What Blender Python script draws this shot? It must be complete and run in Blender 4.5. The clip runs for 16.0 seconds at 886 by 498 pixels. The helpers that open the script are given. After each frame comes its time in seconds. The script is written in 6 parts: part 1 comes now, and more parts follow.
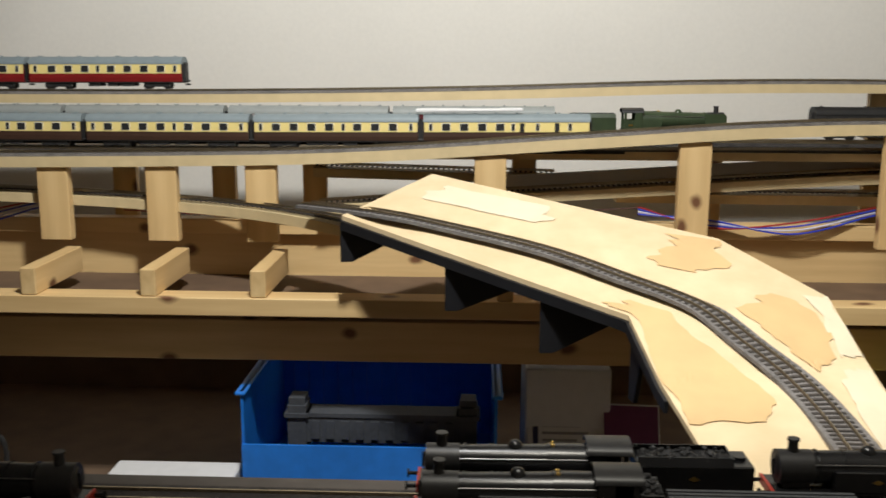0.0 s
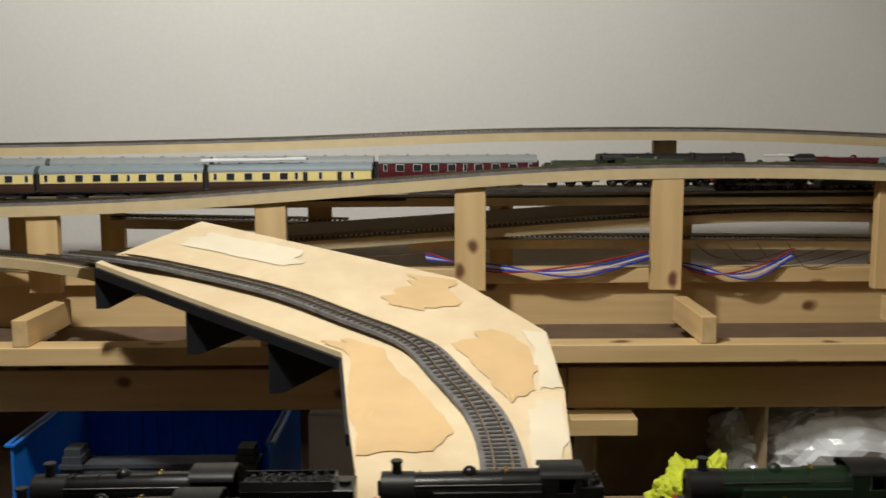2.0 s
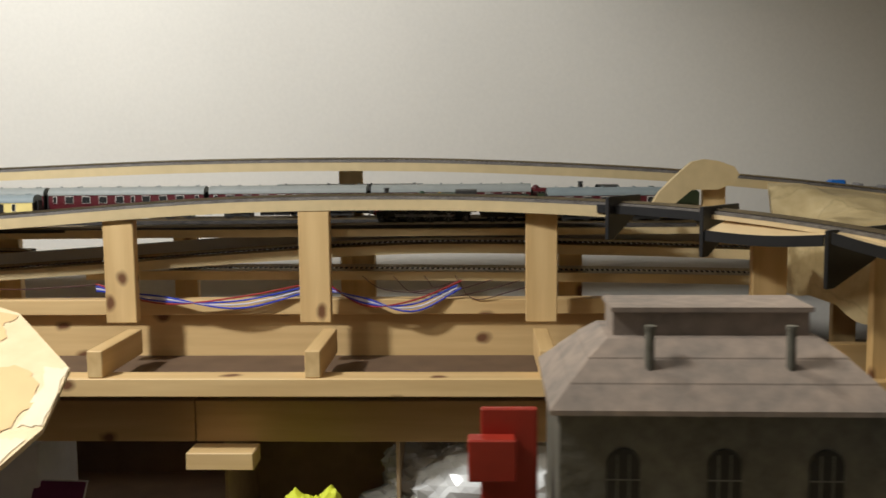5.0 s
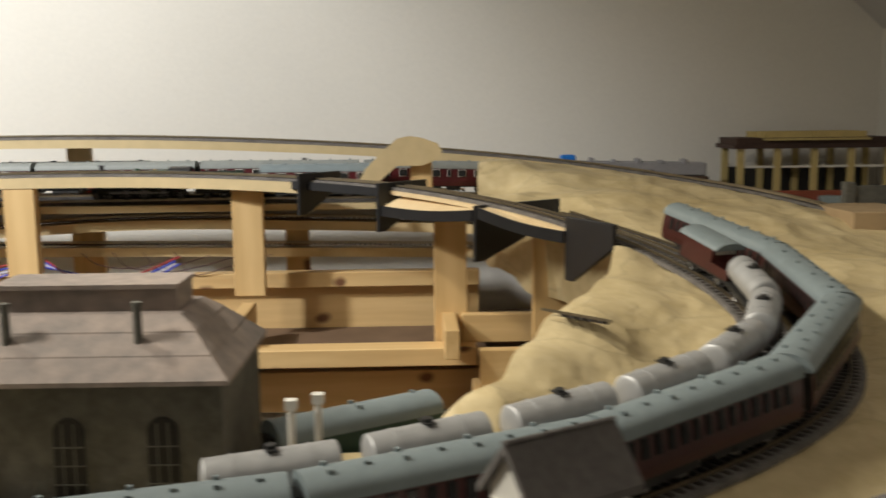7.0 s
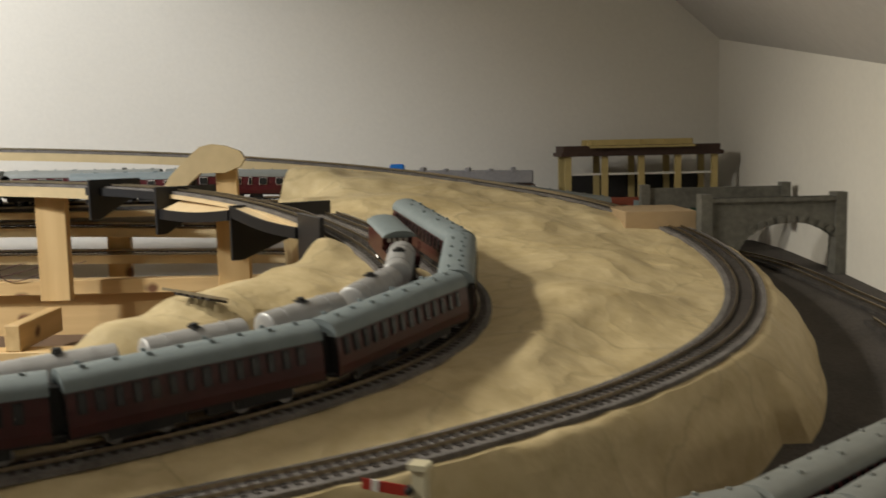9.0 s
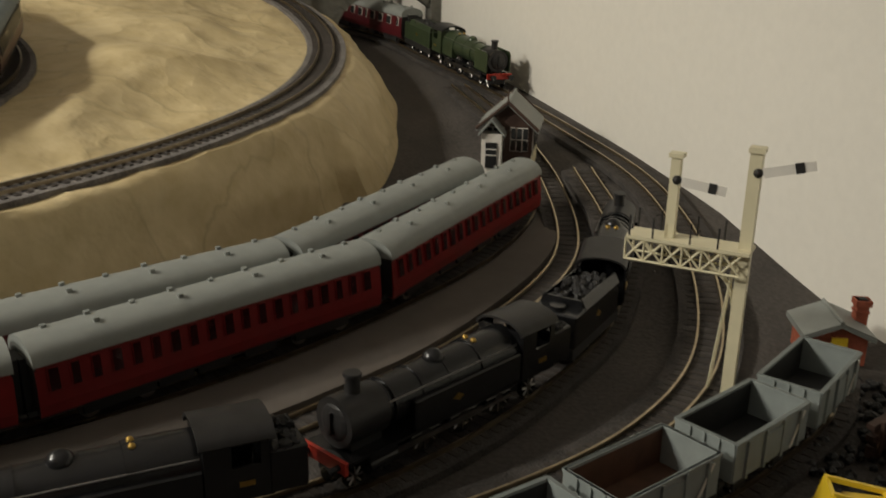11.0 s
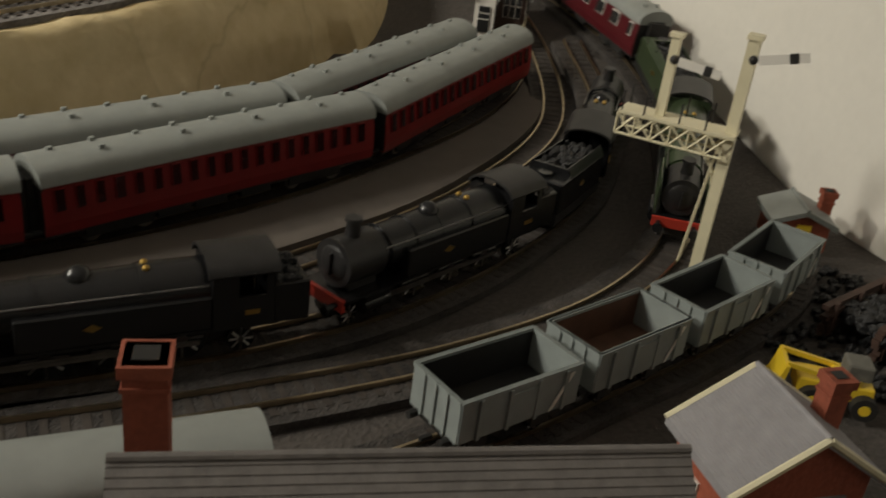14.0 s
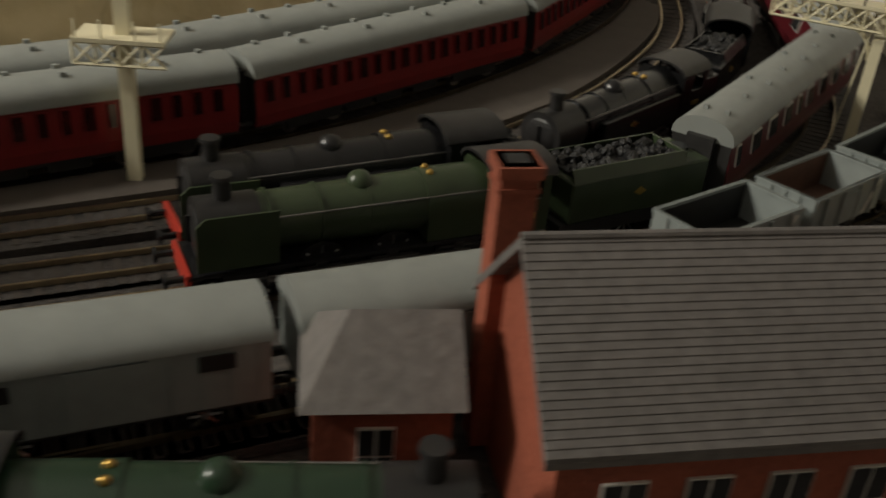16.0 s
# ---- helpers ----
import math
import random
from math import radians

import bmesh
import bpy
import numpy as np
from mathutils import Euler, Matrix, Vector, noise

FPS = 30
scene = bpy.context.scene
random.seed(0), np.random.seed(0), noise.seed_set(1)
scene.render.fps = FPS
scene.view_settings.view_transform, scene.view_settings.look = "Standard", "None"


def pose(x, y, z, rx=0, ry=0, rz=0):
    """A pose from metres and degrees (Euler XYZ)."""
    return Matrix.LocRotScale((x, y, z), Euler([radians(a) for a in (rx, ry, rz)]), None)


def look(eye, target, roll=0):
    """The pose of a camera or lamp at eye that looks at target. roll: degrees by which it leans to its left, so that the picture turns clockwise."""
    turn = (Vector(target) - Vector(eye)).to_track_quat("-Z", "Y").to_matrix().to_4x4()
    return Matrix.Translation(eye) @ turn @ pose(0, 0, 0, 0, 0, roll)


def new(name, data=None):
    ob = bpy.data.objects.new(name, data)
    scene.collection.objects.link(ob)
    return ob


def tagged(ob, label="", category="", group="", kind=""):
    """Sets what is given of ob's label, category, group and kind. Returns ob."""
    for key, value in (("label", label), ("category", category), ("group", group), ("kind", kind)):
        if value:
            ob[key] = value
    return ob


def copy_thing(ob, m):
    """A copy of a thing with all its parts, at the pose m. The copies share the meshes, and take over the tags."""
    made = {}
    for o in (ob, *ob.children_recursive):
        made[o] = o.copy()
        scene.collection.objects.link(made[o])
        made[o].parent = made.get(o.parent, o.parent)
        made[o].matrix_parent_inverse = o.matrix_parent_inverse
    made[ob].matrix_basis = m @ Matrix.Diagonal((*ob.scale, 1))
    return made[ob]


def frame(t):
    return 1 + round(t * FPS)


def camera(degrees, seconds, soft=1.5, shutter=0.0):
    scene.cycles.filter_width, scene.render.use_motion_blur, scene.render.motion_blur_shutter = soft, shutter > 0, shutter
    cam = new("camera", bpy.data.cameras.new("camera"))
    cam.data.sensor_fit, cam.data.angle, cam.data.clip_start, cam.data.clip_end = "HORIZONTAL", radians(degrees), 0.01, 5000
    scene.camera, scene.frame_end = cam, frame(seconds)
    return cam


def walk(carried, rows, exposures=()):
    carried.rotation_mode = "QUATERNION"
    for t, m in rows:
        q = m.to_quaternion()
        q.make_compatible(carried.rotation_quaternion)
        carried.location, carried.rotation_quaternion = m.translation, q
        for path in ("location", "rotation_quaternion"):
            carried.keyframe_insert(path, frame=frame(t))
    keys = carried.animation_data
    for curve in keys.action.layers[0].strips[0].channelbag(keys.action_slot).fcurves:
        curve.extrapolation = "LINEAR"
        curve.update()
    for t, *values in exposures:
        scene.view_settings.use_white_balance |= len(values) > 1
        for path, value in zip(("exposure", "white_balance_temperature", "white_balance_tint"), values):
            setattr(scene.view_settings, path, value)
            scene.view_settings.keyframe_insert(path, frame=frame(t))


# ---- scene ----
cam = camera(50, 16.0, 1.6, 0.4)
PATH = [
    (0.0, (-0.727, -0.0262, 0.3395), (-0.7626, 0.9543, 0.1459), 0.33),
    (0.5, (-0.6736, -0.0235, 0.3324), (-0.6752, 0.9597, 0.1498), 0.58),
    (1.0, (-0.6115, -0.0283, 0.3329), (-0.5941, 0.9592, 0.1762), 0.63),
    (1.5, (-0.5343, -0.04, 0.3292), (-0.5259, 0.9502, 0.1898), 0.13),
    (2.0, (-0.4528, -0.0456, 0.3164), (-0.4457, 0.9461, 0.1887), -0.23),
    (2.5, (-0.3596, -0.0424, 0.3117), (-0.349, 0.9502, 0.1906), -0.74),
    (3.0, (-0.2628, -0.0272, 0.3057), (-0.2422, 0.9665, 0.1955), -0.35),
    (3.5, (-0.1749, -0.0251, 0.3073), (-0.1582, 0.9696, 0.2064), -0.12),
    (6.0, (0.3506, -0.0363, 0.3457), (0.2896, 0.9544, 0.224), -1.07),
    (6.5, (0.4228, -0.0254, 0.3406), (0.4085, 0.966, 0.2104), -0.75),
    (7.0, (0.5132, -0.0658, 0.3399), (0.543, 0.9241, 0.2012), -0.62),
    (7.5, (0.5712, -0.0763, 0.341), (0.7012, 0.9038, 0.1914), -0.31),
    (8.0, (0.6455, -0.0951, 0.3384), (0.7541, 0.8878, 0.19), -0.88),
    (8.5, (0.7437, -0.1048, 0.3295), (0.7555, 0.8873, 0.2051), -1.2),
    (9.0, (0.8545, -0.1113, 0.2949), (0.8705, 0.8829, 0.1891), -1.2),
    (9.5, (0.9356, -0.1108, 0.2658), (1.0705, 0.8733, 0.1499), -0.26),
    (10.0, (0.9743, -0.1138, 0.2633), (1.1892, 0.8453, 0.0792), -0.43),
    (12.5, (0.9143, -0.0878, 0.2601), (1.382, 0.7066, -0.1274), 6.36),
    (13.0, (0.9259, -0.0953, 0.2638), (1.3953, 0.6977, -0.1244), 6.81),
    (13.5, (0.9293, -0.104, 0.2551), (1.3939, 0.6905, -0.1359), 7.8),
    (14.0, (0.9232, -0.1163, 0.2631), (1.2983, 0.6985, -0.179), 7.58),
    (14.5, (0.9335, -0.1285, 0.2636), (1.2671, 0.6891, -0.2055), 7.28),
    (15.0, (0.9217, -0.1354, 0.2553), (1.2594, 0.6724, -0.2278), 6.55),
    (15.5, (0.8845, -0.1325, 0.2385), (1.2511, 0.6546, -0.2575), 6.58),
    (16.0, (0.8133, -0.1239, 0.2265), (1.1731, 0.6744, -0.2565), 5.08),
]
walk(cam, [(t, look(eye, target, roll)) for t, eye, target, roll in PATH],
     [(0.0, -0.1), (1.5, -0.4), (3.5, -0.45), (6.0, 0.35), (8.0, 0.5), (10.0, 0.4), (12.5, 0.75), (14.5, 0.5), (16.0, 0.5)])

# ---- world and light ----
world = bpy.data.worlds.new("world")
scene.world = world
world.use_nodes = True
world.node_tree.nodes["Background"].inputs[0].default_value = (1.0, 0.95, 0.87, 1)
world.node_tree.nodes["Background"].inputs[1].default_value = 0.3


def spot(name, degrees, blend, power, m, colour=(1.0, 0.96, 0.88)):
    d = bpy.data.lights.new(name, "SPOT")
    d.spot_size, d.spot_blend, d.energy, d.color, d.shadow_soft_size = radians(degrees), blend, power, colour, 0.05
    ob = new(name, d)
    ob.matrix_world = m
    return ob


def lamp(name, size, power, spread, m, colour):
    d = bpy.data.lights.new(name, "AREA")
    d.shape, d.size, d.energy, d.spread, d.color = "DISK", size, power, radians(spread), colour
    ob = new(name, d)
    ob.matrix_world = m
    return ob


# unseen lamps: wall spot assumed from its falloff, fill added for the hill and yard
spot("assumed_wall_spot", 108, 0.5, 80.0, look((-0.78, 0.68, 1.06), (-0.66, 1.6, 0.25)), (0.98, 0.98, 0.96))
spot("added_hill_fill", 62, 0.9, 36.0, look((-0.25, 0.85, 1.1), (0.74, 0.88, 0.17)), (1.0, 0.93, 0.78))
lamp("added_wide_fill", 0.26, 11.5, 160, look((-0.60, 0.42, 1.06), (0.45, -0.35, 0.0)), (1.0, 0.95, 0.83))

# ---- materials ----
def mat(name, base, rough=0.6, metal=0.0, vary=0.15, scale=40.0, bump=0.0, coarse=None, stretch=None, dark=None, spec=0.5):
    m = bpy.data.materials.new(name)
    m.use_nodes = True
    n, l = m.node_tree.nodes, m.node_tree.links
    b = n["Principled BSDF"]
    b.inputs["Roughness"].default_value, b.inputs["Metallic"].default_value = rough, metal
    b.inputs["Specular IOR Level"].default_value = spec
    tc = n.new("ShaderNodeTexCoord")
    mp = n.new("ShaderNodeMapping")
    mp.inputs["Scale"].default_value = stretch or (1, 1, 1)
    l.new(tc.outputs["Object"], mp.inputs[0])
    fine = n.new("ShaderNodeTexNoise")
    fine.inputs["Scale"].default_value, fine.inputs["Detail"].default_value = scale, 6
    big = n.new("ShaderNodeTexNoise")
    big.inputs["Scale"].default_value, big.inputs["Detail"].default_value = coarse or scale / 8, 4
    for t in (fine, big):
        l.new(mp.outputs[0], t.inputs["Vector"])
    mixf = n.new("ShaderNodeMath")
    mixf.operation = "ADD"
    l.new(fine.outputs["Fac"], mixf.inputs[0]), l.new(big.outputs["Fac"], mixf.inputs[1])
    ramp = n.new("ShaderNodeValToRGB")
    d = dark or tuple(c * (1 - vary * 1.6) for c in base)
    li = tuple(min(1, c * (1 + vary)) for c in base)
    ramp.color_ramp.elements[0].position, ramp.color_ramp.elements[0].color = 0.32, (*d, 1)
    ramp.color_ramp.elements[1].position, ramp.color_ramp.elements[1].color = 0.72, (*li, 1)
    half = n.new("ShaderNodeMath")
    half.operation, half.inputs[1].default_value = "MULTIPLY", 0.5
    l.new(mixf.outputs[0], half.inputs[0]), l.new(half.outputs[0], ramp.inputs[0])
    l.new(ramp.outputs[0], b.inputs["Base Color"])
    if bump:
        bp = n.new("ShaderNodeBump")
        bp.inputs["Strength"].default_value, bp.inputs["Distance"].default_value = bump, 0.002
        l.new(fine.outputs["Fac"], bp.inputs["Height"]), l.new(bp.outputs[0], b.inputs["Normal"])
    return m


def wood_mat(name, base, dark, knots=True):
    m = mat(name, base, 0.55, 0, 0.12, 60, 0.15, 6, (0.08, 1, 1), dark)
    if knots:
        n, l = m.node_tree.nodes, m.node_tree.links
        b = n["Principled BSDF"]
        src = b.inputs["Base Color"].links[0].from_socket
        tc = n.new("ShaderNodeTexCoord")
        sep, add, com = n.new("ShaderNodeSeparateXYZ"), n.new("ShaderNodeMath"), n.new("ShaderNodeCombineXYZ")
        info, shift = n.new("ShaderNodeObjectInfo"), n.new("ShaderNodeVectorMath")
        l.new(tc.outputs["Object"], sep.inputs[0])
        l.new(sep.outputs[1], add.inputs[0]), l.new(sep.outputs[2], add.inputs[1])
        stretch = n.new("ShaderNodeMath")
        stretch.operation, stretch.inputs[1].default_value = "MULTIPLY", 1.5
        l.new(add.outputs[0], stretch.inputs[0])
        l.new(sep.outputs[0], com.inputs[0]), l.new(stretch.outputs[0], com.inputs[1])
        far = n.new("ShaderNodeMath")
        far.operation, far.inputs[1].default_value = "MULTIPLY", 37.0
        l.new(info.outputs["Random"], far.inputs[0])
        l.new(com.outputs[0], shift.inputs[0]), l.new(far.outputs[0], shift.inputs[1])
        wob = n.new("ShaderNodeTexNoise")
        wob.inputs["Scale"].default_value = 25.0
        l.new(tc.outputs["Object"], wob.inputs["Vector"])
        mixw = n.new("ShaderNodeMix")
        mixw.data_type, mixw.blend_type = "RGBA", "LINEAR_LIGHT"
        mixw.inputs["Factor"].default_value = 0.012
        l.new(shift.outputs[0], mixw.inputs["A"]), l.new(wob.outputs["Color"], mixw.inputs["B"])
        v = n.new("ShaderNodeTexVoronoi")
        v.voronoi_dimensions = "2D"
        v.inputs["Scale"].default_value = 6.0
        l.new(mixw.outputs["Result"], v.inputs["Vector"])
        r = n.new("ShaderNodeValToRGB")
        r.color_ramp.elements[0].position, r.color_ramp.elements[0].color = 0.04, (1, 1, 1, 1)
        r.color_ramp.elements[1].position, r.color_ramp.elements[1].color = 0.10, (0, 0, 0, 1)
        l.new(v.outputs["Distance"], r.inputs[0])
        mx = n.new("ShaderNodeMix")
        mx.data_type = "RGBA"
        l.new(r.outputs[0], mx.inputs["Factor"]), l.new(src, mx.inputs["A"])
        mx.inputs["B"].default_value = (0.16, 0.07, 0.03, 1)
        l.new(mx.outputs["Result"], b.inputs["Base Color"])
    return m


PINE = wood_mat("pine", (0.68, 0.49, 0.24), (0.54, 0.35, 0.15))
PLY = mat("plywood", (0.68, 0.55, 0.35), 0.6, 0, 0.1, 25, 0.05, 3, None, (0.58, 0.43, 0.24))
BEAM = mat("mdf_edge", (0.60, 0.47, 0.26), 0.6, 0, 0.08, 50)
WALL = mat("wall_paint", (0.74, 0.71, 0.645), 0.85, 0, 0.03, 120, 0.08, 4)
CEIL = mat("ceiling_paint", (0.62, 0.60, 0.58), 0.9, 0, 0.04, 80, 0.05, 5)
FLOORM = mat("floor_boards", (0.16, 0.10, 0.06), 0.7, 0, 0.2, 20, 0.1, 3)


def paper_mat(name, base, dark):
    """Crumpled packing paper: folds as sharp relief, scuffed stains at two scales."""
    m = mat(name, base, 0.6, 0, 0.08, 60, 0.25, 5, None, dark)
    n, l = m.node_tree.nodes, m.node_tree.links
    b = n["Principled BSDF"]
    old = b.inputs["Normal"].links[0].from_socket
    src = b.inputs["Base Color"].links[0].from_socket
    tc = n.new("ShaderNodeTexCoord")
    wob, mixw = n.new("ShaderNodeTexNoise"), n.new("ShaderNodeMix")
    wob.inputs["Scale"].default_value, wob.inputs["Detail"].default_value = 9.0, 5
    mixw.data_type, mixw.blend_type = "RGBA", "LINEAR_LIGHT"
    mixw.inputs["Factor"].default_value = 0.06
    l.new(tc.outputs["Object"], wob.inputs["Vector"])
    l.new(tc.outputs["Object"], mixw.inputs["A"]), l.new(wob.outputs["Color"], mixw.inputs["B"])
    last = old
    for scale, deep in ((7.0, 1.0), (17.0, 0.8)):
        v = n.new("ShaderNodeTexVoronoi")
        v.feature, v.inputs["Scale"].default_value = "F1", scale
        l.new(mixw.outputs["Result"], v.inputs["Vector"])
        bp = n.new("ShaderNodeBump")
        bp.inputs["Strength"].default_value, bp.inputs["Distance"].default_value = deep, 0.012 if scale < 10 else 0.005
        l.new(v.outputs["Distance"], bp.inputs["Height"]), l.new(last, bp.inputs["Normal"])
        last = bp.outputs[0]
    l.new(last, b.inputs["Normal"])
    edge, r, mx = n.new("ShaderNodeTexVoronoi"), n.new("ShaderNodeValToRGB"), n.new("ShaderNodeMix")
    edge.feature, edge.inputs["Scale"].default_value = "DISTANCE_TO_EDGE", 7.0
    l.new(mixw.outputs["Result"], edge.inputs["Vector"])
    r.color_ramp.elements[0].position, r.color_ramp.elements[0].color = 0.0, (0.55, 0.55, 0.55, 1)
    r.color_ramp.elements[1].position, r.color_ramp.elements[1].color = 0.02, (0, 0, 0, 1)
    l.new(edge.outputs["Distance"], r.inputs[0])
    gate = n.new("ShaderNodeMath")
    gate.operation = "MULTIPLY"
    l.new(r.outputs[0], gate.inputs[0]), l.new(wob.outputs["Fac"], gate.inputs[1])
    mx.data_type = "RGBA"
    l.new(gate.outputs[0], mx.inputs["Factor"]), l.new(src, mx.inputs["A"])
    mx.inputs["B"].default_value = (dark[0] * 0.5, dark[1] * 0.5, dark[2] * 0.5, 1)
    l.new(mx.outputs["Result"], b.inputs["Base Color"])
    return m


KRAFT = paper_mat("plaster_paper", (0.64, 0.53, 0.32), (0.50, 0.39, 0.20))
BLACKP = mat("black_paint", (0.012, 0.012, 0.014), 0.45, 0, 0.2, 60)
BALLAST = mat("ballast", (0.068, 0.06, 0.055), 0.95, 0, 0.5, 700, 1.0, 60)
GREYBED = mat("grey_foam_ballast", (0.19, 0.175, 0.165), 0.95, 0, 0.35, 500, 0.8, 60)
YARD = mat("yard_ground", (0.075, 0.065, 0.058), 0.9, 0, 0.35, 300, 0.8, 9)
PLATF = mat("platform_card", (0.095, 0.08, 0.068), 0.8, 0, 0.15, 60, 0.2, 5)
SLEEPER = mat("sleeper", (0.045, 0.036, 0.03), 0.8, 0, 0.3, 200)
RAIL = mat("rail_nickel", (0.52, 0.43, 0.29), 0.32, 1.0, 0.15, 200)
GLASS = mat("window_dark", (0.03, 0.03, 0.03), 0.12, 0, 0.2, 80)
WPANE = mat("window_frame_white", (0.75, 0.72, 0.66), 0.5, 0, 0.05, 90)
CREAM = mat("cream_paint", (0.72, 0.58, 0.22), 0.4, 0, 0.04, 90)
CHOC = mat("chocolate_paint", (0.055, 0.028, 0.018), 0.4, 0, 0.1, 90)
CRIMSON = mat("crimson_paint", (0.20, 0.012, 0.012), 0.35, 0, 0.1, 90)
MAROON = mat("maroon_paint", (0.085, 0.010, 0.014), 0.32, 0, 0.12, 90)
TEAK = mat("dark_maroon_paint", (0.060, 0.013, 0.012), 0.3, 0, 0.15, 90)
GREYROOF = mat("grey_roof", (0.20, 0.24, 0.25), 0.55, 0, 0.08, 90, 0.1)
PALEROOF = mat("pale_grey_roof", (0.25, 0.265, 0.25), 0.55, 0, 0.08, 90, 0.1)
UNDER = mat("underframe_black", (0.018, 0.017, 0.016), 0.6, 0, 0.3, 120)
GREEN = mat("loco_green", (0.016, 0.040, 0.020), 0.3, 0, 0.12, 90)
EXGREEN = mat("weathered_loco_green", (0.040, 0.058, 0.028), 0.32, 0, 0.2, 70)
# crimson coach panes: the red interior's reflection is put into the glass colour
REDREFLECT = mat("window_red_reflection", (0.040, 0.008, 0.009), 0.10, 0, 0.3, 40)
LOBLACK = mat("loco_black", (0.011, 0.011, 0.012), 0.27, 0, 0.3, 120)
SMOKE = mat("smokebox_black", (0.020, 0.019, 0.019), 0.42, 0, 0.3, 120)
STEEL = mat("wheel_steel", (0.30, 0.29, 0.28), 0.35, 1.0, 0.2, 120)
REDP = mat("red_paint", (0.42, 0.035, 0.02), 0.45, 0, 0.1, 90)
BRASS = mat("brass", (0.55, 0.36, 0.10), 0.35, 1.0, 0.1, 90)
COAL = mat("coal", (0.013, 0.013, 0.014), 0.45, 0, 0.5, 400, 1.0)
WAGGREY = mat("wagon_grey", (0.26, 0.29, 0.28), 0.55, 0, 0.1, 120, 0.05)
RUST = mat("rust_brown", (0.12, 0.055, 0.03), 0.8, 0, 0.3, 90)
TANK = mat("tank_silver", (0.42, 0.42, 0.42), 0.45, 0.3, 0.12, 90)
BRICK = mat("red_brick", (0.33, 0.085, 0.045), 0.8, 0, 0.2, 350, 0.3, 20)
STONE = mat("grey_stone", (0.14, 0.135, 0.115), 0.85, 0, 0.25, 120, 0.5, 15)
SLATE = mat("slate_roof", (0.17, 0.155, 0.145), 0.75, 0, 0.2, 200, 0.3, 10)
# van roof planks, and the crate's bridge with the shelf's shade in its colour
GREYSHADE = mat("dark_grey_and_shade", (0.06, 0.065, 0.075), 0.6, 0, 0.2, 150, 0.2, 12)
SLATELT = mat("light_slate", (0.30, 0.29, 0.30), 0.7, 0, 0.12, 150, 0.2, 10)
WEATH = mat("weathered_roof", (0.34, 0.27, 0.23), 0.8, 0, 0.3, 90, 0.3, 12, None, (0.20, 0.18, 0.17))
SIGCREAM = mat("signal_cream", (0.72, 0.66, 0.46), 0.5, 0, 0.06, 90)
YELLOW = mat("yellow_paint", (0.75, 0.52, 0.03), 0.4, 0, 0.08, 90)
HIVIS = mat("yellow_cloth", (0.72, 0.78, 0.05), 0.7, 0, 0.12, 30)
BLUEP = mat("blue_plastic", (0.02, 0.20, 0.70), 0.28, 0, 0.1, 50)
WHITEP = mat("white_paper", (0.72, 0.71, 0.70), 0.7, 0, 0.04, 60)
PURPLE = mat("purple_print", (0.14, 0.02, 0.09), 0.5, 0, 0.1, 60)
NAVY = mat("navy_print", (0.03, 0.04, 0.12), 0.5, 0, 0.1, 60)
CARD = mat("brown_card", (0.42, 0.30, 0.17), 0.8, 0, 0.12, 40, 0.1)
POLY = mat("polythene_bag", (0.75, 0.76, 0.76), 0.14, 0, 0.12, 30, 1.0, 12)
BLUEW = mat("blue_wire", (0.03, 0.06, 0.5), 0.35)
WHITEW = mat("white_wire", (0.65, 0.62, 0.7), 0.35)
REDW = mat("red_wire", (0.35, 0.03, 0.03), 0.4)
DKW = mat("dark_wire", (0.08, 0.03, 0.03), 0.4)
TIMBERD = mat("dark_timber", (0.06, 0.03, 0.02), 0.7, 0, 0.2, 90)
CANCREAM = mat("canopy_cream", (0.55, 0.43, 0.18), 0.6, 0, 0.1, 60)
SPATCH = mat("pale_patch", (0.72, 0.62, 0.44), 0.65, 0, 0.08, 20, 0.15, 3)
TPATCH = mat("tan_patch", (0.62, 0.42, 0.20), 0.65, 0, 0.1, 20, 0.15, 3)
DIESEL = mat("diesel_green", (0.012, 0.05, 0.035), 0.3, 0, 0.1, 60)


# ---- mesh helpers ----
def slab(bm, x0, x1, y0, y1, z0, z1, m=None):
    r = bmesh.ops.create_cube(bm, size=1.0)
    bmesh.ops.scale(bm, vec=(x1 - x0, y1 - y0, z1 - z0), verts=r["verts"])
    bmesh.ops.translate(bm, vec=((x0 + x1) / 2, (y0 + y1) / 2, (z0 + z1) / 2), verts=r["verts"])
    if m is not None:
        bmesh.ops.transform(bm, matrix=m, verts=r["verts"])
    return r["verts"]


def rod(bm, a, b, r1, r2=None, seg=12):
    a, b = Vector(a), Vector(b)
    d = b - a
    q = d.to_track_quat("Z", "Y").to_matrix().to_4x4()
    r = bmesh.ops.create_cone(bm, cap_ends=True, segments=seg, radius1=r1, radius2=r1 if r2 is None else r2, depth=d.length)
    bmesh.ops.transform(bm, matrix=Matrix.Translation((a + b) / 2) @ q, verts=r["verts"])
    return r["verts"]


def ball(bm, c, r, sx=1, sy=1, sz=1, seg=12):
    v = bmesh.ops.create_uvsphere(bm, u_segments=seg, v_segments=seg // 2 + 2, radius=r)["verts"]
    bmesh.ops.scale(bm, vec=(sx, sy, sz), verts=v)
    bmesh.ops.translate(bm, vec=c, verts=v)
    return v


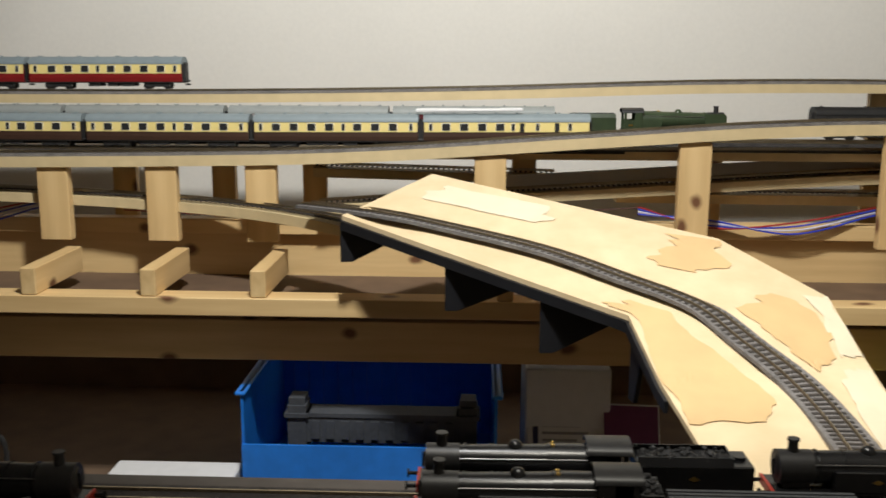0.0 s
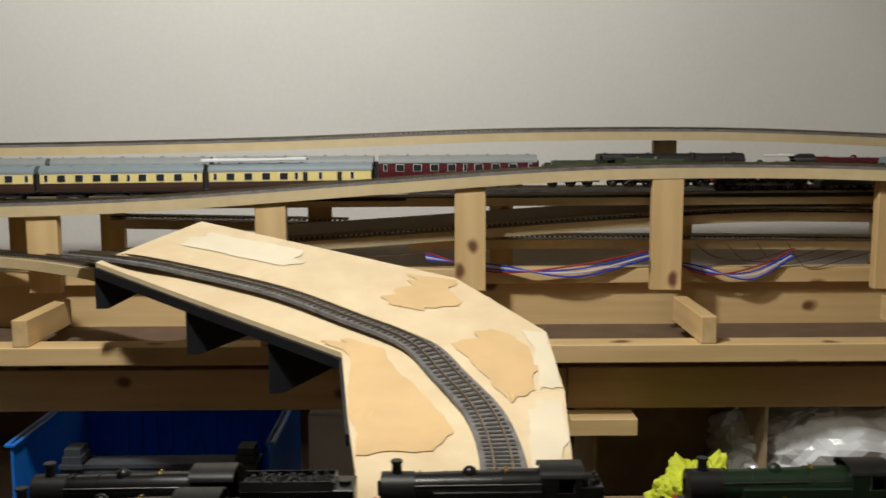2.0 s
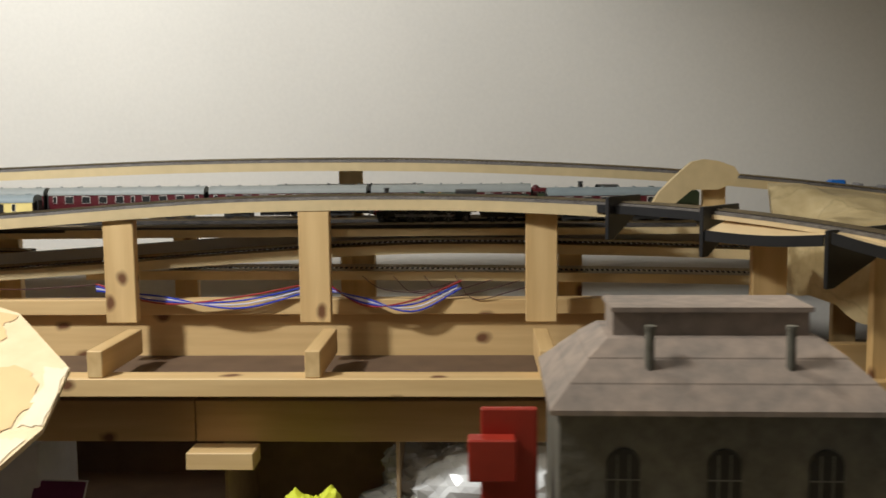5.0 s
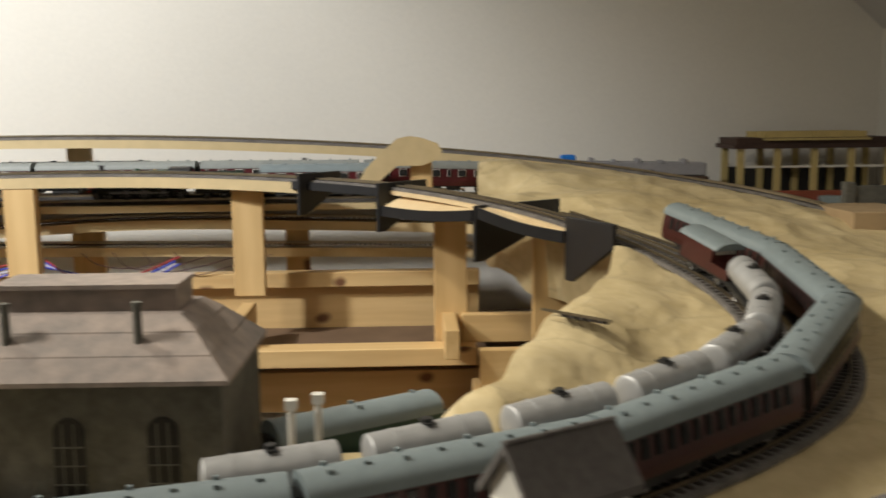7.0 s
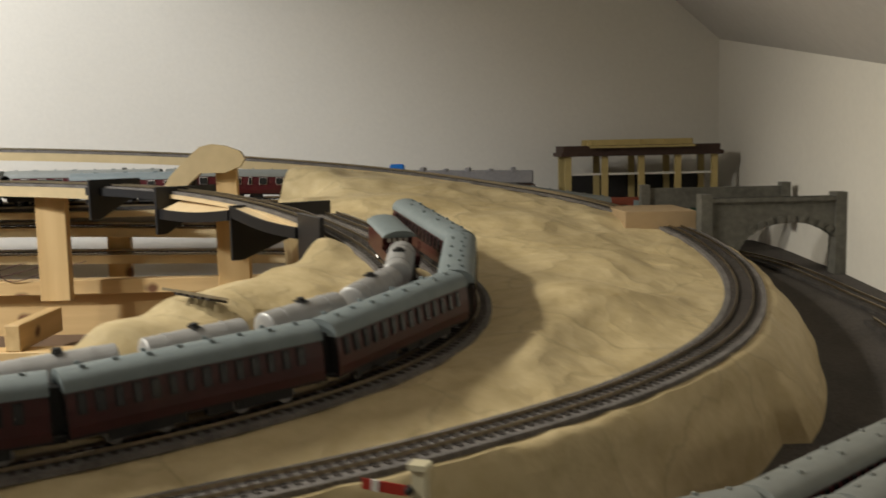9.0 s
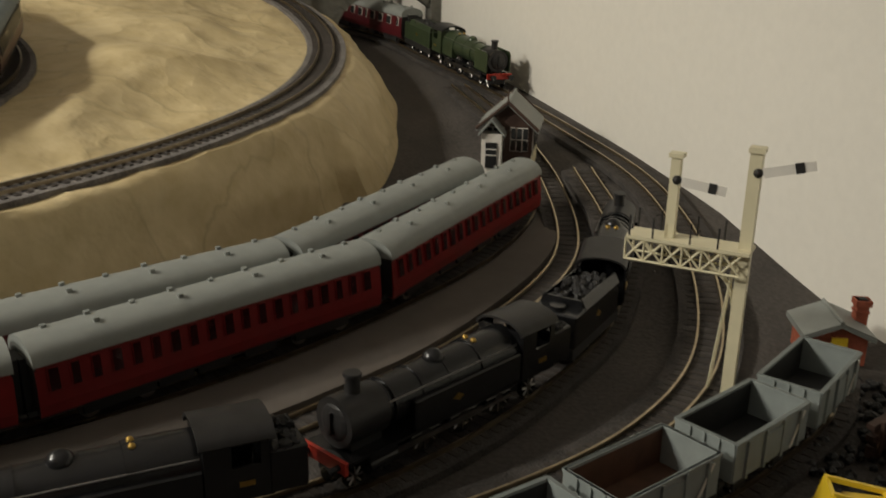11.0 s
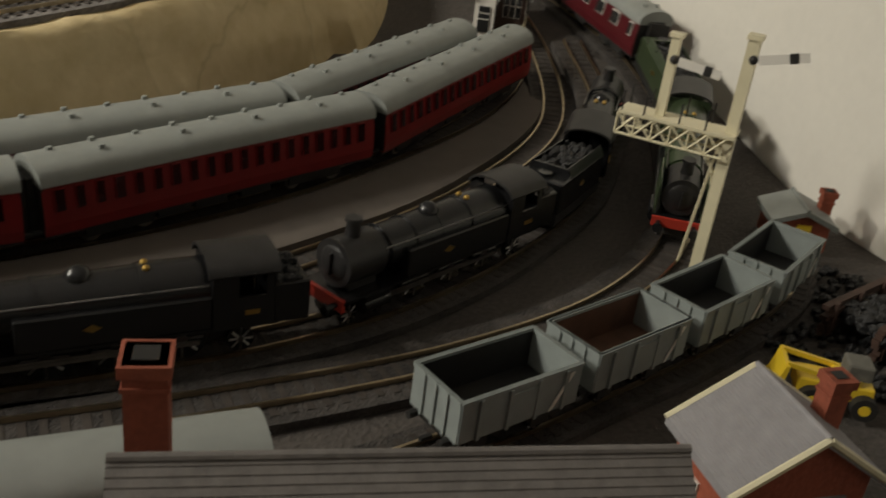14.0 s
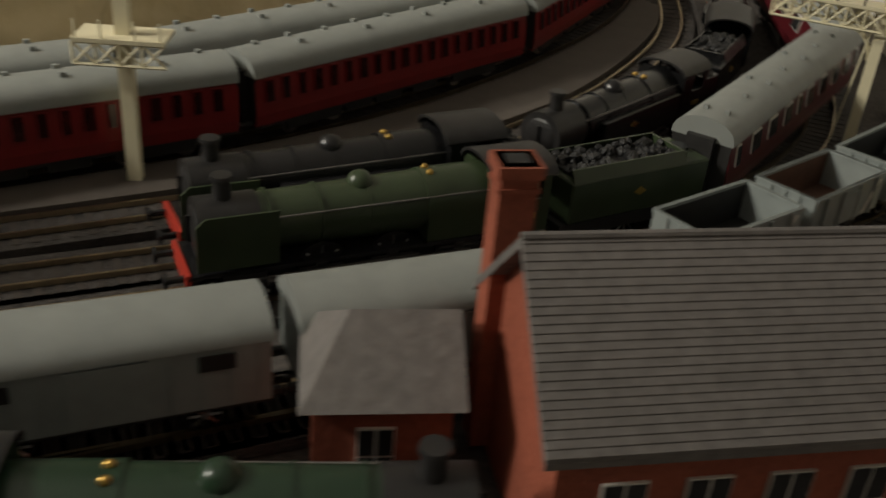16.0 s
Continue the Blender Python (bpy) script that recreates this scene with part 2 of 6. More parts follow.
def prism(bm, profile, a0, a1, axis="x"):
    """Extrude a closed (u, v) outline along an axis: x takes (y, z), y takes (x, z)."""
    def at(u, v, a):
        return (a, u, v) if axis == "x" else ((u, a, v) if axis == "y" else (u, v, a))
    lo = [bm.verts.new(at(u, v, a0)) for u, v in profile]
    hi = [bm.verts.new(at(u, v, a1)) for u, v in profile]
    n = len(profile)
    bm.faces.new(lo[::-1]), bm.faces.new(hi)
    for i in range(n):
        bm.faces.new((lo[i], lo[(i + 1) % n], hi[(i + 1) % n], hi[i]))
    return lo + hi


def part(name, bm, material, parent=None, label="", smooth=False, bevel=0.0, m=None):
    if bevel:
        bmesh.ops.bevel(bm, geom=bm.edges[:], offset=bevel, segments=1, affect="EDGES", clamp_overlap=True)
    bmesh.ops.recalc_face_normals(bm, faces=bm.faces)
    me = bpy.data.meshes.new(name)
    bm.to_mesh(me)
    bm.free()
    if smooth:
        for p in me.polygons:
            p.use_smooth = True
        me.set_sharp_from_angle(angle=radians(40))
    me.materials.append(material)
    ob = new(name, me)
    if parent is not None:
        ob.parent = parent
    if m is not None:
        ob.matrix_basis = m
    if label:
        tagged(ob, label)
    return ob


def thing(name, label, category, m=None, group="", kind=""):
    ob = new(name)
    ob.empty_display_size = 0.02
    if m is not None:
        ob.matrix_basis = m
    return tagged(ob, label, category, group, kind)


def solo(name, bm, material, label, category, m=None, group="", kind="", smooth=False, bevel=0.0):
    return tagged(part(name, bm, material, None, "", smooth, bevel, m), label, category, group, kind)


def smooth_path(pts, step=0.01):
    p = [Vector(q) for q in pts]
    p = [2 * p[0] - p[1]] + p + [2 * p[-1] - p[-2]]
    out = []
    for i in range(1, len(p) - 2):
        for k in range(24):
            t = k / 24
            a, b, c, d = p[i - 1], p[i], p[i + 1], p[i + 2]
            out.append(0.5 * (2 * b + (c - a) * t + (2 * a - 5 * b + 4 * c - d) * t * t + (3 * b - a - 3 * c + d) * t ** 3))
    out.append(p[-2])
    res, acc = [out[0]], 0.0
    for a, b in zip(out, out[1:]):
        acc += (b - a).length
        if acc >= step:
            res.append(b)
            acc = 0.0
    return res


def arc_table(path):
    s = [0.0]
    for a, b in zip(path, path[1:]):
        s.append(s[-1] + (b - a).length)
    return s


def at_arc(path, table, s):
    if s <= 0:
        d = (path[1] - path[0]).normalized()
        return path[0] + d * s
    if s >= table[-1]:
        d = (path[-1] - path[-2]).normalized()
        return path[-1] + d * (s - table[-1])
    i = int(np.searchsorted(table, s))
    t = (s - table[i - 1]) / (table[i] - table[i - 1])
    return path[i - 1].lerp(path[i], t)


def near_arc(path, table, x, y):
    k = min(range(len(path)), key=lambda i: (path[i].x - x) ** 2 + (path[i].y - y) ** 2)
    return table[k]


def placed(path, table, s0, s1):
    """Pose of a vehicle whose rear stands at arc s0 and front at s1 (it faces +x)."""
    a, b = at_arc(path, table, s0), at_arc(path, table, s1)
    d = b - a
    return Matrix.Translation((a + b) / 2) @ d.to_track_quat("X", "Z").to_matrix().to_4x4()


def ribbon(bm, path, side, z0, z1):
    """A bar that follows a path: side = (left, right) offsets, z0..z1 heights over it."""
    rings = []
    for i, p in enumerate(path):
        d = path[min(i + 1, len(path) - 1)] - path[max(i - 1, 0)]
        n = Vector((-d.y, d.x, 0)).normalized()
        rings.append([bm.verts.new(p + n * o + Vector((0, 0, z))) for o, z in ((side[0], z0), (side[0], z1), (side[1], z1), (side[1], z0))])
    for a, b in zip(rings, rings[1:]):
        for k in range(4):
            bm.faces.new((a[k], a[(k + 1) % 4], b[(k + 1) % 4], b[k]))
    bm.faces.new(rings[0]), bm.faces.new(rings[-1][::-1])


def track(pts, label, bed=0.021, bed_mat=None, s_from=0.0, s_to=None):
    """Flexible track: its path lies on the underside of the sleepers."""
    path = smooth_path(pts, 0.012)
    tab = arc_table(path)
    t = thing("model_railway_track", label, "railway track", group="tracks of the layout")
    bm = bmesh.new()
    if bed_mat is not None:
        ribbon(bm, path, (bed, -bed), -0.003, 0.0014 if bed_mat is GREYBED else 0.0018)
        part("ballast", bm, bed_mat, t)
        bm = bmesh.new()
    s = 0.004
    vs, fs = [], []
    while s < tab[-1]:
        p, q = at_arc(path, tab, s), at_arc(path, tab, s + 0.001)
        d = (q - p).normalized()
        n = Vector((-d.y, d.x, 0)).normalized()
        c = [p + d * u * 0.0018 + n * v * 0.016 + Vector((0, 0, w)) for w in (0.0, 0.0022) for u, v in ((-1, -1), (1, -1), (1, 1), (-1, 1))]
        k = len(vs)
        vs += [tuple(x) for x in c]
        fs += [(k + 4, k + 5, k + 6, k + 7), (k, k + 1, k + 5, k + 4), (k + 1, k + 2, k + 6, k + 5), (k + 2, k + 3, k + 7, k + 6), (k + 3, k, k + 4, k + 7)]
        s += 0.0085
    me = bpy.data.meshes.new("sleepers")
    me.from_pydata(vs, [], fs)
    me.materials.append(SLEEPER)
    ob = tagged(new("sleepers", me), "dark plastic sleepers", kind="stuff")
    ob.parent = t
    bm.free()
    for side in (0.0085, -0.0085):
        bm = bmesh.new()
        ribbon(bm, path, (side + 0.0007, side - 0.0007), 0.0022, 0.0048)
        part("rail", bm, RAIL, t, "worn nickel silver rail")
    return path, tab


RAILTOP = 0.0048


# ---- rolling stock; each faces +x, centred, with its wheels on z = 0 ----
def bogie(parent, x):
    bm = bmesh.new()
    slab(bm, x - 0.021, x + 0.021, -0.0125, -0.0105, 0.004, 0.011)
    slab(bm, x - 0.021, x + 0.021, 0.0105, 0.0125, 0.004, 0.011)
    slab(bm, x - 0.004, x + 0.004, -0.0125, 0.0125, 0.004, 0.012)
    b = part("bogie", bm, UNDER, parent)
    for dx in (-0.0165, 0.0165):
        bm = bmesh.new()
        for y in (-0.0085, 0.0085):
            rod(bm, (x + dx, y - 0.0012, 0.0066), (x + dx, y + 0.0012, 0.0066), 0.0066, seg=14)
        rod(bm, (x + dx, -0.0085, 0.0066), (x + dx, 0.0085, 0.0066), 0.0012, seg=6)
        part("wheel_set", bm, STEEL, b)


def coach_shape():
    return [(-0.0165, 0.0125), (0.0165, 0.0125), (0.0175, 0.0190), (0.0172, 0.0300), (0.0160, 0.0420), (-0.0160, 0.0420), (-0.0172, 0.0300), (-0.0175, 0.0190)]


def coach(label, low, high, roof, L=0.258, pattern=(), vents=8, band=0.026, glass=None):
    t = thing("passenger_coach", label, "railway coach")
    h = L / 2
    bm = bmesh.new()
    prism(bm, coach_shape(), -h, h)
    part("body", bm, low, t, smooth=False)
    if high is not None:
        for s in (-1, 1):
            bm = bmesh.new()
            prism(bm, [(s * 0.0168, band), (s * 0.0179, band), (s * 0.0166, 0.0415), (s * 0.0155, 0.0415)], -h + 0.001, h - 0.001)
            part("upper_panel", bm, high, t, "cream painted upper panel")
    bm = bmesh.new()
    prof = [(0.0174 * math.cos(a), 0.0412 + 0.0125 * math.sin(a) ** 0.8) for a in np.linspace(0.0, math.pi, 15)]
    prism(bm, prof, -h - 0.0006, h + 0.0006)
    rf = part("roof", bm, roof, t, smooth=True)
    for i in range(vents):
        for y in (-0.006, 0.006) if i % 2 else (0.0035,):
            x = -h + 0.014 + i * (L - 0.028) / max(1, vents - 1)
            bm = bmesh.new()
            slab(bm, x - 0.0015, x + 0.0015, y - 0.0013, y + 0.0013, 0.0510, 0.0552)
            part("roof_vent", bm, roof, rf)
    for s in (-1, 1):
        for x, w, tall in pattern:
            bm = bmesh.new()
            z0 = 0.0285 if tall < 2 else 0.027
            slab(bm, x - w / 2 - 0.0006, x + w / 2 + 0.0006, -0.0004, 0.0008, z0 - 0.0006, 0.0396)
            for v in bm.verts:
                k = (v.co.z - 0.030) / 0.012
                v.co.y = s * (0.0178 - 0.0011 * k + (0.0004 if v.co.y > 0 else -0.0006))
            wn = part("window", bm, WPANE if tall < 2 else (low if glass else UNDER), t, "window with a pale frame" if tall < 2 else "")
            bm = bmesh.new()
            slab(bm, x - w / 2, x + w / 2, 0, 0.0003, z0, 0.0390)
            for v in bm.verts:
                k = (v.co.z - 0.030) / 0.012
                v.co.y = s * (0.01845 - 0.0011 * k + (0.0002 if v.co.y > 0.0001 else -0.0002))
            part("pane", bm, glass or GLASS, wn, "dark glass pane")
    for s in (-1, 1):
        bm = bmesh.new()
        slab(bm, s * h - 0.004, s * h + 0.0042, -0.0075, 0.0075, 0.0135, 0.044)
        part("gangway", bm, UNDER, t, "black corridor connection")
        bm = bmesh.new()
        slab(bm, s * (h - 0.0002) - 0.0004, s * (h - 0.0002) + 0.0006, -0.0163, 0.0163, 0.0135, 0.0425)
        part("end_panel", bm, UNDER, t, "black coach end")
        bm = bmesh.new()
        slab(bm, s * (h + 0.001), s * (h + 0.009), -0.0016, 0.0016, 0.0065, 0.0095)
        for y in (-0.0115, 0.0115):
            rod(bm, (s * h, y, 0.0135), (s * (h + 0.005), y, 0.0135), 0.0016, seg=8)
        part("coupling", bm, UNDER, t)
        bogie(t, s * (h - 0.045))
    bm = bmesh.new()
    slab(bm, -h, h, -0.0155, 0.0155, 0.0105, 0.0126)
    for x in (-0.035, -0.01, 0.022):
        slab(bm, x - 0.011, x + 0.011, -0.013, -0.006, 0.005, 0.0108)
        slab(bm, x - 0.009, x + 0.009, 0.006, 0.013, 0.005, 0.0108)
    part("underframe", bm, UNDER, t)
    return t


def even(n, L, w, tall=1):
    return [(-L / 2 + L * (i + 0.5) / n, w, tall) for i in range(n)]


def wheels(parent, xs, r, name="driving_wheel", width=0.0095):
    for x in xs:
        for s in (-1, 1):
            bm = bmesh.new()
            rod(bm, (x, s * (width - 0.0012), r), (x, s * (width + 0.0012), r), r, seg=18)
            w = part(name, bm, LOBLACK, parent)
            bm = bmesh.new()
            for k in range(8):
                a = k * math.pi / 4
                rod(bm, (x, s * (width + 0.0015), r), (x + r * 0.85 * math.cos(a), s * (width + 0.0015), r + r * 0.85 * math.sin(a)), 0.0006, seg=4)
            rod(bm, (x, s * (width + 0.0012), r), (x, s * (width + 0.0022), r), r * 0.22, seg=10)
            part("spokes", bm, STEEL, w)


def steam_engine(label, paint, tank=False, deflectors=False, L=0.165, red_beam=True, dome=True, drivers=3):
    """A model steam engine; front buffer beam at +L/2, cab at -L/2."""
    t = thing("steam_locomotive", label, "locomotive")
    h = L / 2
    R = 0.0135
    zc = 0.0325
    bm = bmesh.new()
    slab(bm, -h, h - 0.004, -0.016, 0.016, 0.0165, 0.0182)
    part("running_plate", bm, LOBLACK, t)
    bm = bmesh.new()
    slab(bm, -h + 0.01, h - 0.006, -0.0062, 0.0062, 0.006, 0.0175)
    part("frames", bm, UNDER, t)
    bm = bmesh.new()
    rod(bm, (-h + 0.062, 0, zc), (h - 0.036, 0, zc), R * 1.02, R * 0.9, seg=24)
    for x in np.linspace(-h + 0.066, h - 0.04, 4):
        rod(bm, (x - 0.0006, 0, zc), (x + 0.0006, 0, zc), R * 1.0, seg=24)
    part("boiler", bm, paint, t, "", True)
    bm = bmesh.new()
    rod(bm, (h - 0.036, 0, zc), (h - 0.010, 0, zc), R * 0.97, seg=24)
    slab(bm, h - 0.034, h - 0.014, -0.008, 0.008, 0.017, 0.026)
    sb = part("smokebox", bm, SMOKE, t, "matt black smokebox", True)
    bm = bmesh.new()
    ball(bm, (h - 0.0105, 0, zc), R * 0.74, 0.22, 1, 1, 16)
    slab(bm, h - 0.009, h - 0.0068, -0.0006, 0.0006, zc - 0.006, zc + 0.006)
    part("smokebox_door", bm, SMOKE, sb)
    bm = bmesh.new()
    rod(bm, (h - 0.022, 0, zc + R * 0.8), (h - 0.022, 0, zc + R + 0.008), 0.0042, 0.0036, seg=16)
    rod(bm, (h - 0.022, 0, zc + R + 0.0075), (h - 0.022, 0, zc + R + 0.0092), 0.0048, 0.0045, seg=16)
    part("chimney", bm, SMOKE, t, "", True)
    if dome:
        bm = bmesh.new()
        ball(bm, (0.004, 0, zc + R * 0.85), 0.0062, 1, 1, 1.0, 14)
        part("dome", bm, paint, t, "", True)
    bm = bmesh.new()
    ball(bm, (-h + 0.058, -0.003, zc + R * 1.05), 0.0018)
    ball(bm, (-h + 0.058, 0.003, zc + R * 1.05), 0.0018)
    part("safety_valves", bm, BRASS, t)
    bm = bmesh.new()
    arch = [(-0.0145, 0.017), (0.0145, 0.017)] + [(R * 1.08 * math.cos(a), zc + R * 1.08 * math.sin(a)) for a in np.linspace(0, math.pi, 13)]
    prism(bm, arch, -h + 0.030, -h + 0.062)
    part("firebox", bm, paint, t, "", True)
    bm = bmesh.new()
    for s in (-1, 1):
        slab(bm, -h + 0.002, -h + 0.031, s * 0.0162 - 0.0006, s * 0.0162 + 0.0006, 0.017, 0.0335)
        slab(bm, -h + 0.002, -h + 0.006, s * 0.0162 - 0.0006, s * 0.0162 + 0.0006, 0.0335, 0.0460)
        slab(bm, -h + 0.019, -h + 0.031, s * 0.0162 - 0.0006, s * 0.0162 + 0.0006, 0.0335, 0.0460)
    slab(bm, -h + 0.0296, -h + 0.031, -0.016, 0.016, 0.017, 0.046)
    cab = part("cab", bm, paint, t)
    bm = bmesh.new()
    prof = [(0.0172 * math.cos(a), 0.0452 + 0.0070 * math.sin(a)) for a in np.linspace(0, math.pi, 11)]
    prof += [(0.0160 * math.cos(a), 0.0440 + 0.0070 * math.sin(a)) for a in np.linspace(math.pi, 0, 11)]
    prism(bm, prof, -h - 0.001, -h + 0.033)
    part("cab_roof", bm, SMOKE, cab, "", True)
    bm = bmesh.new()
    for s in (-1, 1):
        slab(bm, -h + 0.009, -h + 0.016, s * 0.0170 - 0.0002, s * 0.0170 + 0.0002, 0.0240, 0.0265)
    part("number_panel", bm, BRASS, cab, "small brass coloured panel")
    bm = bmesh.new()
    slab(bm, h - 0.0052, h - 0.003, -0.016, 0.016, 0.0125, 0.0192)
    bb = part("buffer_beam", bm, REDP if red_beam else LOBLACK, t, "red buffer beam" if red_beam else "")
    bm = bmesh.new()
    for y in (-0.0115, 0.0115):
        rod(bm, (h - 0.003, y, 0.0158), (h + 0.0045, y, 0.0158), 0.0016, seg=8)
        rod(bm, (h + 0.004, y, 0.0158), (h + 0.0055, y, 0.0158), 0.0034, seg=12)
    part("buffers", bm, LOBLACK, bb)
    for s in (-1, 1):
        bm = bmesh.new()
        rod(bm, (h - 0.036, s * 0.0140, 0.0115), (h - 0.018, s * 0.0140, 0.0115), 0.0046, seg=14)
        slab(bm, h - 0.036, h - 0.018, s * 0.014 - 0.0035, s * 0.014 + 0.0035, 0.012, 0.0172)
        part("cylinder", bm, LOBLACK, t, "", True)
        bm = bmesh.new()
        slab(bm, -0.046, h - 0.036, s * 0.0142 - 0.0006, s * 0.0142 + 0.0006, 0.0098, 0.0118)
        slab(bm, -0.020, h - 0.030, s * 0.0150 - 0.0005, s * 0.0150 + 0.0005, 0.0126, 0.0136)
        part("connecting_rod", bm, STEEL, t)
        bm = bmesh.new()
        rod(bm, (-h + 0.032, s * 0.0128, 0.0395), (h - 0.036, s * 0.0118, 0.0385), 0.0005, seg=6)
        part("handrail", bm, STEEL, t)
        if deflectors:
            bm = bmesh.new()
            prism(bm, [(h - 0.042, 0.0195), (h - 0.008, 0.0195), (h - 0.008, 0.040), (h - 0.012, 0.0435), (h - 0.042, 0.0435)], s * 0.0152 - 0.0005, s * 0.0152 + 0.0005, "y")
            part("smoke_deflector", bm, paint, t)
        if tank:
            bm = bmesh.new()
            slab(bm, -h + 0.031, h - 0.050, s * 0.0125 - 0.0038, s * 0.0125 + 0.0038, 0.0182, 0.0350)
            tk = part("side_tank", bm, paint, t, "", False, 0.0008)
            bm = bmesh.new()
            prism(bm, [(-0.003, 0.0270), (0.001, 0.0252), (0.005, 0.0270), (0.001, 0.0292)], s * 0.0165 - 0.0002, s * 0.0165 + 0.0002, "y")
            part("crest", bm, BRASS, tk, "small gold crest")
    rr = 0.0118
    span = np.linspace(-h + 0.044, h - 0.062, drivers)
    wheels(t, span, rr)
    wheels(t, (h - 0.035, h - 0.014), 0.006, "bogie_wheel", 0.0088)
    wheels(t, (-h + 0.016,), 0.0068, "trailing_wheel", 0.0088)
    if tank:
        bm = bmesh.new()
        slab(bm, -h - 0.016, -h + 0.002, -0.0160, 0.0160, 0.0165, 0.038)
        bk = part("bunker", bm, paint, t, "", False, 0.0008)
        bm = bmesh.new()
        lumps(bm, -h - 0.0145, -h + 0.0005, -0.014, 0.014, 0.038, 26, 0.003)
        part("coal", bm, COAL, bk)
    return t


def lumps(bm, x0, x1, y0, y1, z, n, r):
    for _ in range(n):
        c = (random.uniform(x0, x1), random.uniform(y0, y1), z + random.uniform(-0.3, 0.5) * r)
        v = bmesh.ops.create_icosphere(bm, subdivisions=1, radius=r * random.uniform(0.6, 1.2))["verts"]
        for q in v:
            q.co *= random.uniform(0.75, 1.2)
        bmesh.ops.translate(bm, vec=c, verts=v)


def tender(label, paint, L=0.092):
    t = thing("locomotive_tender", label, "tender")
    h = L / 2
    bm = bmesh.new()
    slab(bm, -h, h - 0.004, -0.0158, 0.0158, 0.0155, 0.0375)
    bd = part("tank_body", bm, paint, t, "", False, 0.001)
    bm = bmesh.new()
    for s in (-1, 1):
        prism(bm, [(s * 0.0158, 0.0370), (s * 0.0150, 0.0370), (s * 0.0118, 0.0432), (s * 0.0126, 0.0432)], -h + 0.016, h - 0.005)
    slab(bm, -h + 0.015, -h + 0.0165, -0.0135, 0.0135, 0.0370, 0.0425)
    part("coal_rails", bm, paint, bd)
    bm = bmesh.new()
    for s in (-1, 1):
        prism(bm, [(-0.005, 0.0270), (-0.001, 0.0250), (0.003, 0.0270), (-0.001, 0.0295)], s * 0.0160 - 0.0002, s * 0.0160 + 0.0002, "y")
    part("crest", bm, BRASS, bd, "small gold crest")
    bm = bmesh.new()
    slab(bm, -h + 0.018, h - 0.008, -0.0125, 0.0125, 0.036, 0.0390)
    lumps(bm, -h + 0.018, h - 0.008, -0.0115, 0.0115, 0.0400, 90, 0.0030)
    part("coal", bm, COAL, t, "heap of black coal")
    bm = bmesh.new()
    slab(bm, -h, h, -0.0150, 0.0150, 0.0085, 0.0156)
    part("frame", bm, UNDER, t)
    bm = bmesh.new()
    rod(bm, (-h + 0.008, 0, 0.0370), (-h + 0.008, 0, 0.0400), 0.005, seg=14)
    part("water_filler", bm, LOBLACK, t)
    wheels(t, (-h + 0.016, 0.0, h - 0.018), 0.0080, "tender_wheel", 0.0088)
    return t


def open_wagon(label, inside):
    t = thing("mineral_wagon", label, "goods wagon")
    a, w, z0, z1 = 0.0335, 0.0165, 0.0150, 0.0360
    bm = bmesh.new()
    slab(bm, -a, a, -w, w, z0, z0 + 0.001)
    part("floor_panel", bm, inside, t, "stained wagon floor")
    for s in (-1, 1):
        bm = bmesh.new()
        slab(bm, -a, a, s * w - 0.0006, s * w + 0.0006, z0, z1)
        slab(bm, -a - 0.0004, a + 0.0004, s * w - 0.0011, s * w + 0.0011, z1 - 0.0016, z1)
        sd = part("side", bm, WAGGREY, t)
        bm = bmesh.new()
        for x in (-0.024, -0.008, 0.008, 0.024):
            slab(bm, x - 0.0009, x + 0.0009, s * (w + 0.0012) - 0.0008, s * (w + 0.0012) + 0.0008, z0, z1 - 0.001)
        slab(bm, -0.0075, 0.0075, s * (w + 0.001) - 0.0004, s * (w + 0.001) + 0.0004, z0 + 0.002, z1 - 0.004)
        part("side_door", bm, WAGGREY, sd)
        bm = bmesh.new()
        prism(bm, [(0.016, z0 + 0.001), (0.0178, z0 + 0.001), (0.0285, z1 - 0.003), (0.0267, z1 - 0.003)], s * (w + 0.0013) - 0.0003, s * (w + 0.0013) + 0.0003, "y")
        part("white_stripe", bm, WPANE, sd, "white diagonal stripe")
        bm = bmesh.new()
        slab(bm, -a + 0.0008, a - 0.0008, s * (w - 0.0009) - 0.0002, s * (w - 0.0009) + 0.0002, z0 + 0.001, z1 - 0.0018)
        part("inner_lining", bm, inside, sd, "stained inner face")
        bm = bmesh.new()
        slab(bm, s * a - 0.0006, s * a + 0.0006, -w, w, z0, z1)
        slab(bm, s * a - 0.0011, s * a + 0.0011, -w, w, z1 - 0.0016, z1)
        for y in (-0.008, 0.0, 0.008):
            slab(bm, s * (a + 0.001) - 0.0007, s * (a + 0.001) + 0.0007, y - 0.0008, y + 0.0008, z0, z1)
        part("end", bm, WAGGREY, t)
        bm = bmesh.new()
        for y in (-0.0115, 0.0115):
            rod(bm, (s * a, y, 0.0135), (s * (a + 0.005), y, 0.0135), 0.0020, seg=8)
        slab(bm, s * a, s * (a + 0.006), -0.001, 0.001, 0.0075, 0.0095)
        part("buffers", bm, UNDER, t)
    bm = bmesh.new()
    slab(bm, -a, a, -0.0145, 0.0145, 0.0120, 0.0151)
    for s in (-1, 1):
        for x in (-0.018, 0.018):
            slab(bm, x - 0.005, x + 0.005, s * 0.0115 - 0.0008, s * 0.0115 + 0.0008, 0.0045, 0.0125)
    part("underframe", bm, UNDER, t)
    wheels(t, (-0.018, 0.018), 0.0062, "wheel", 0.0085)
    return t


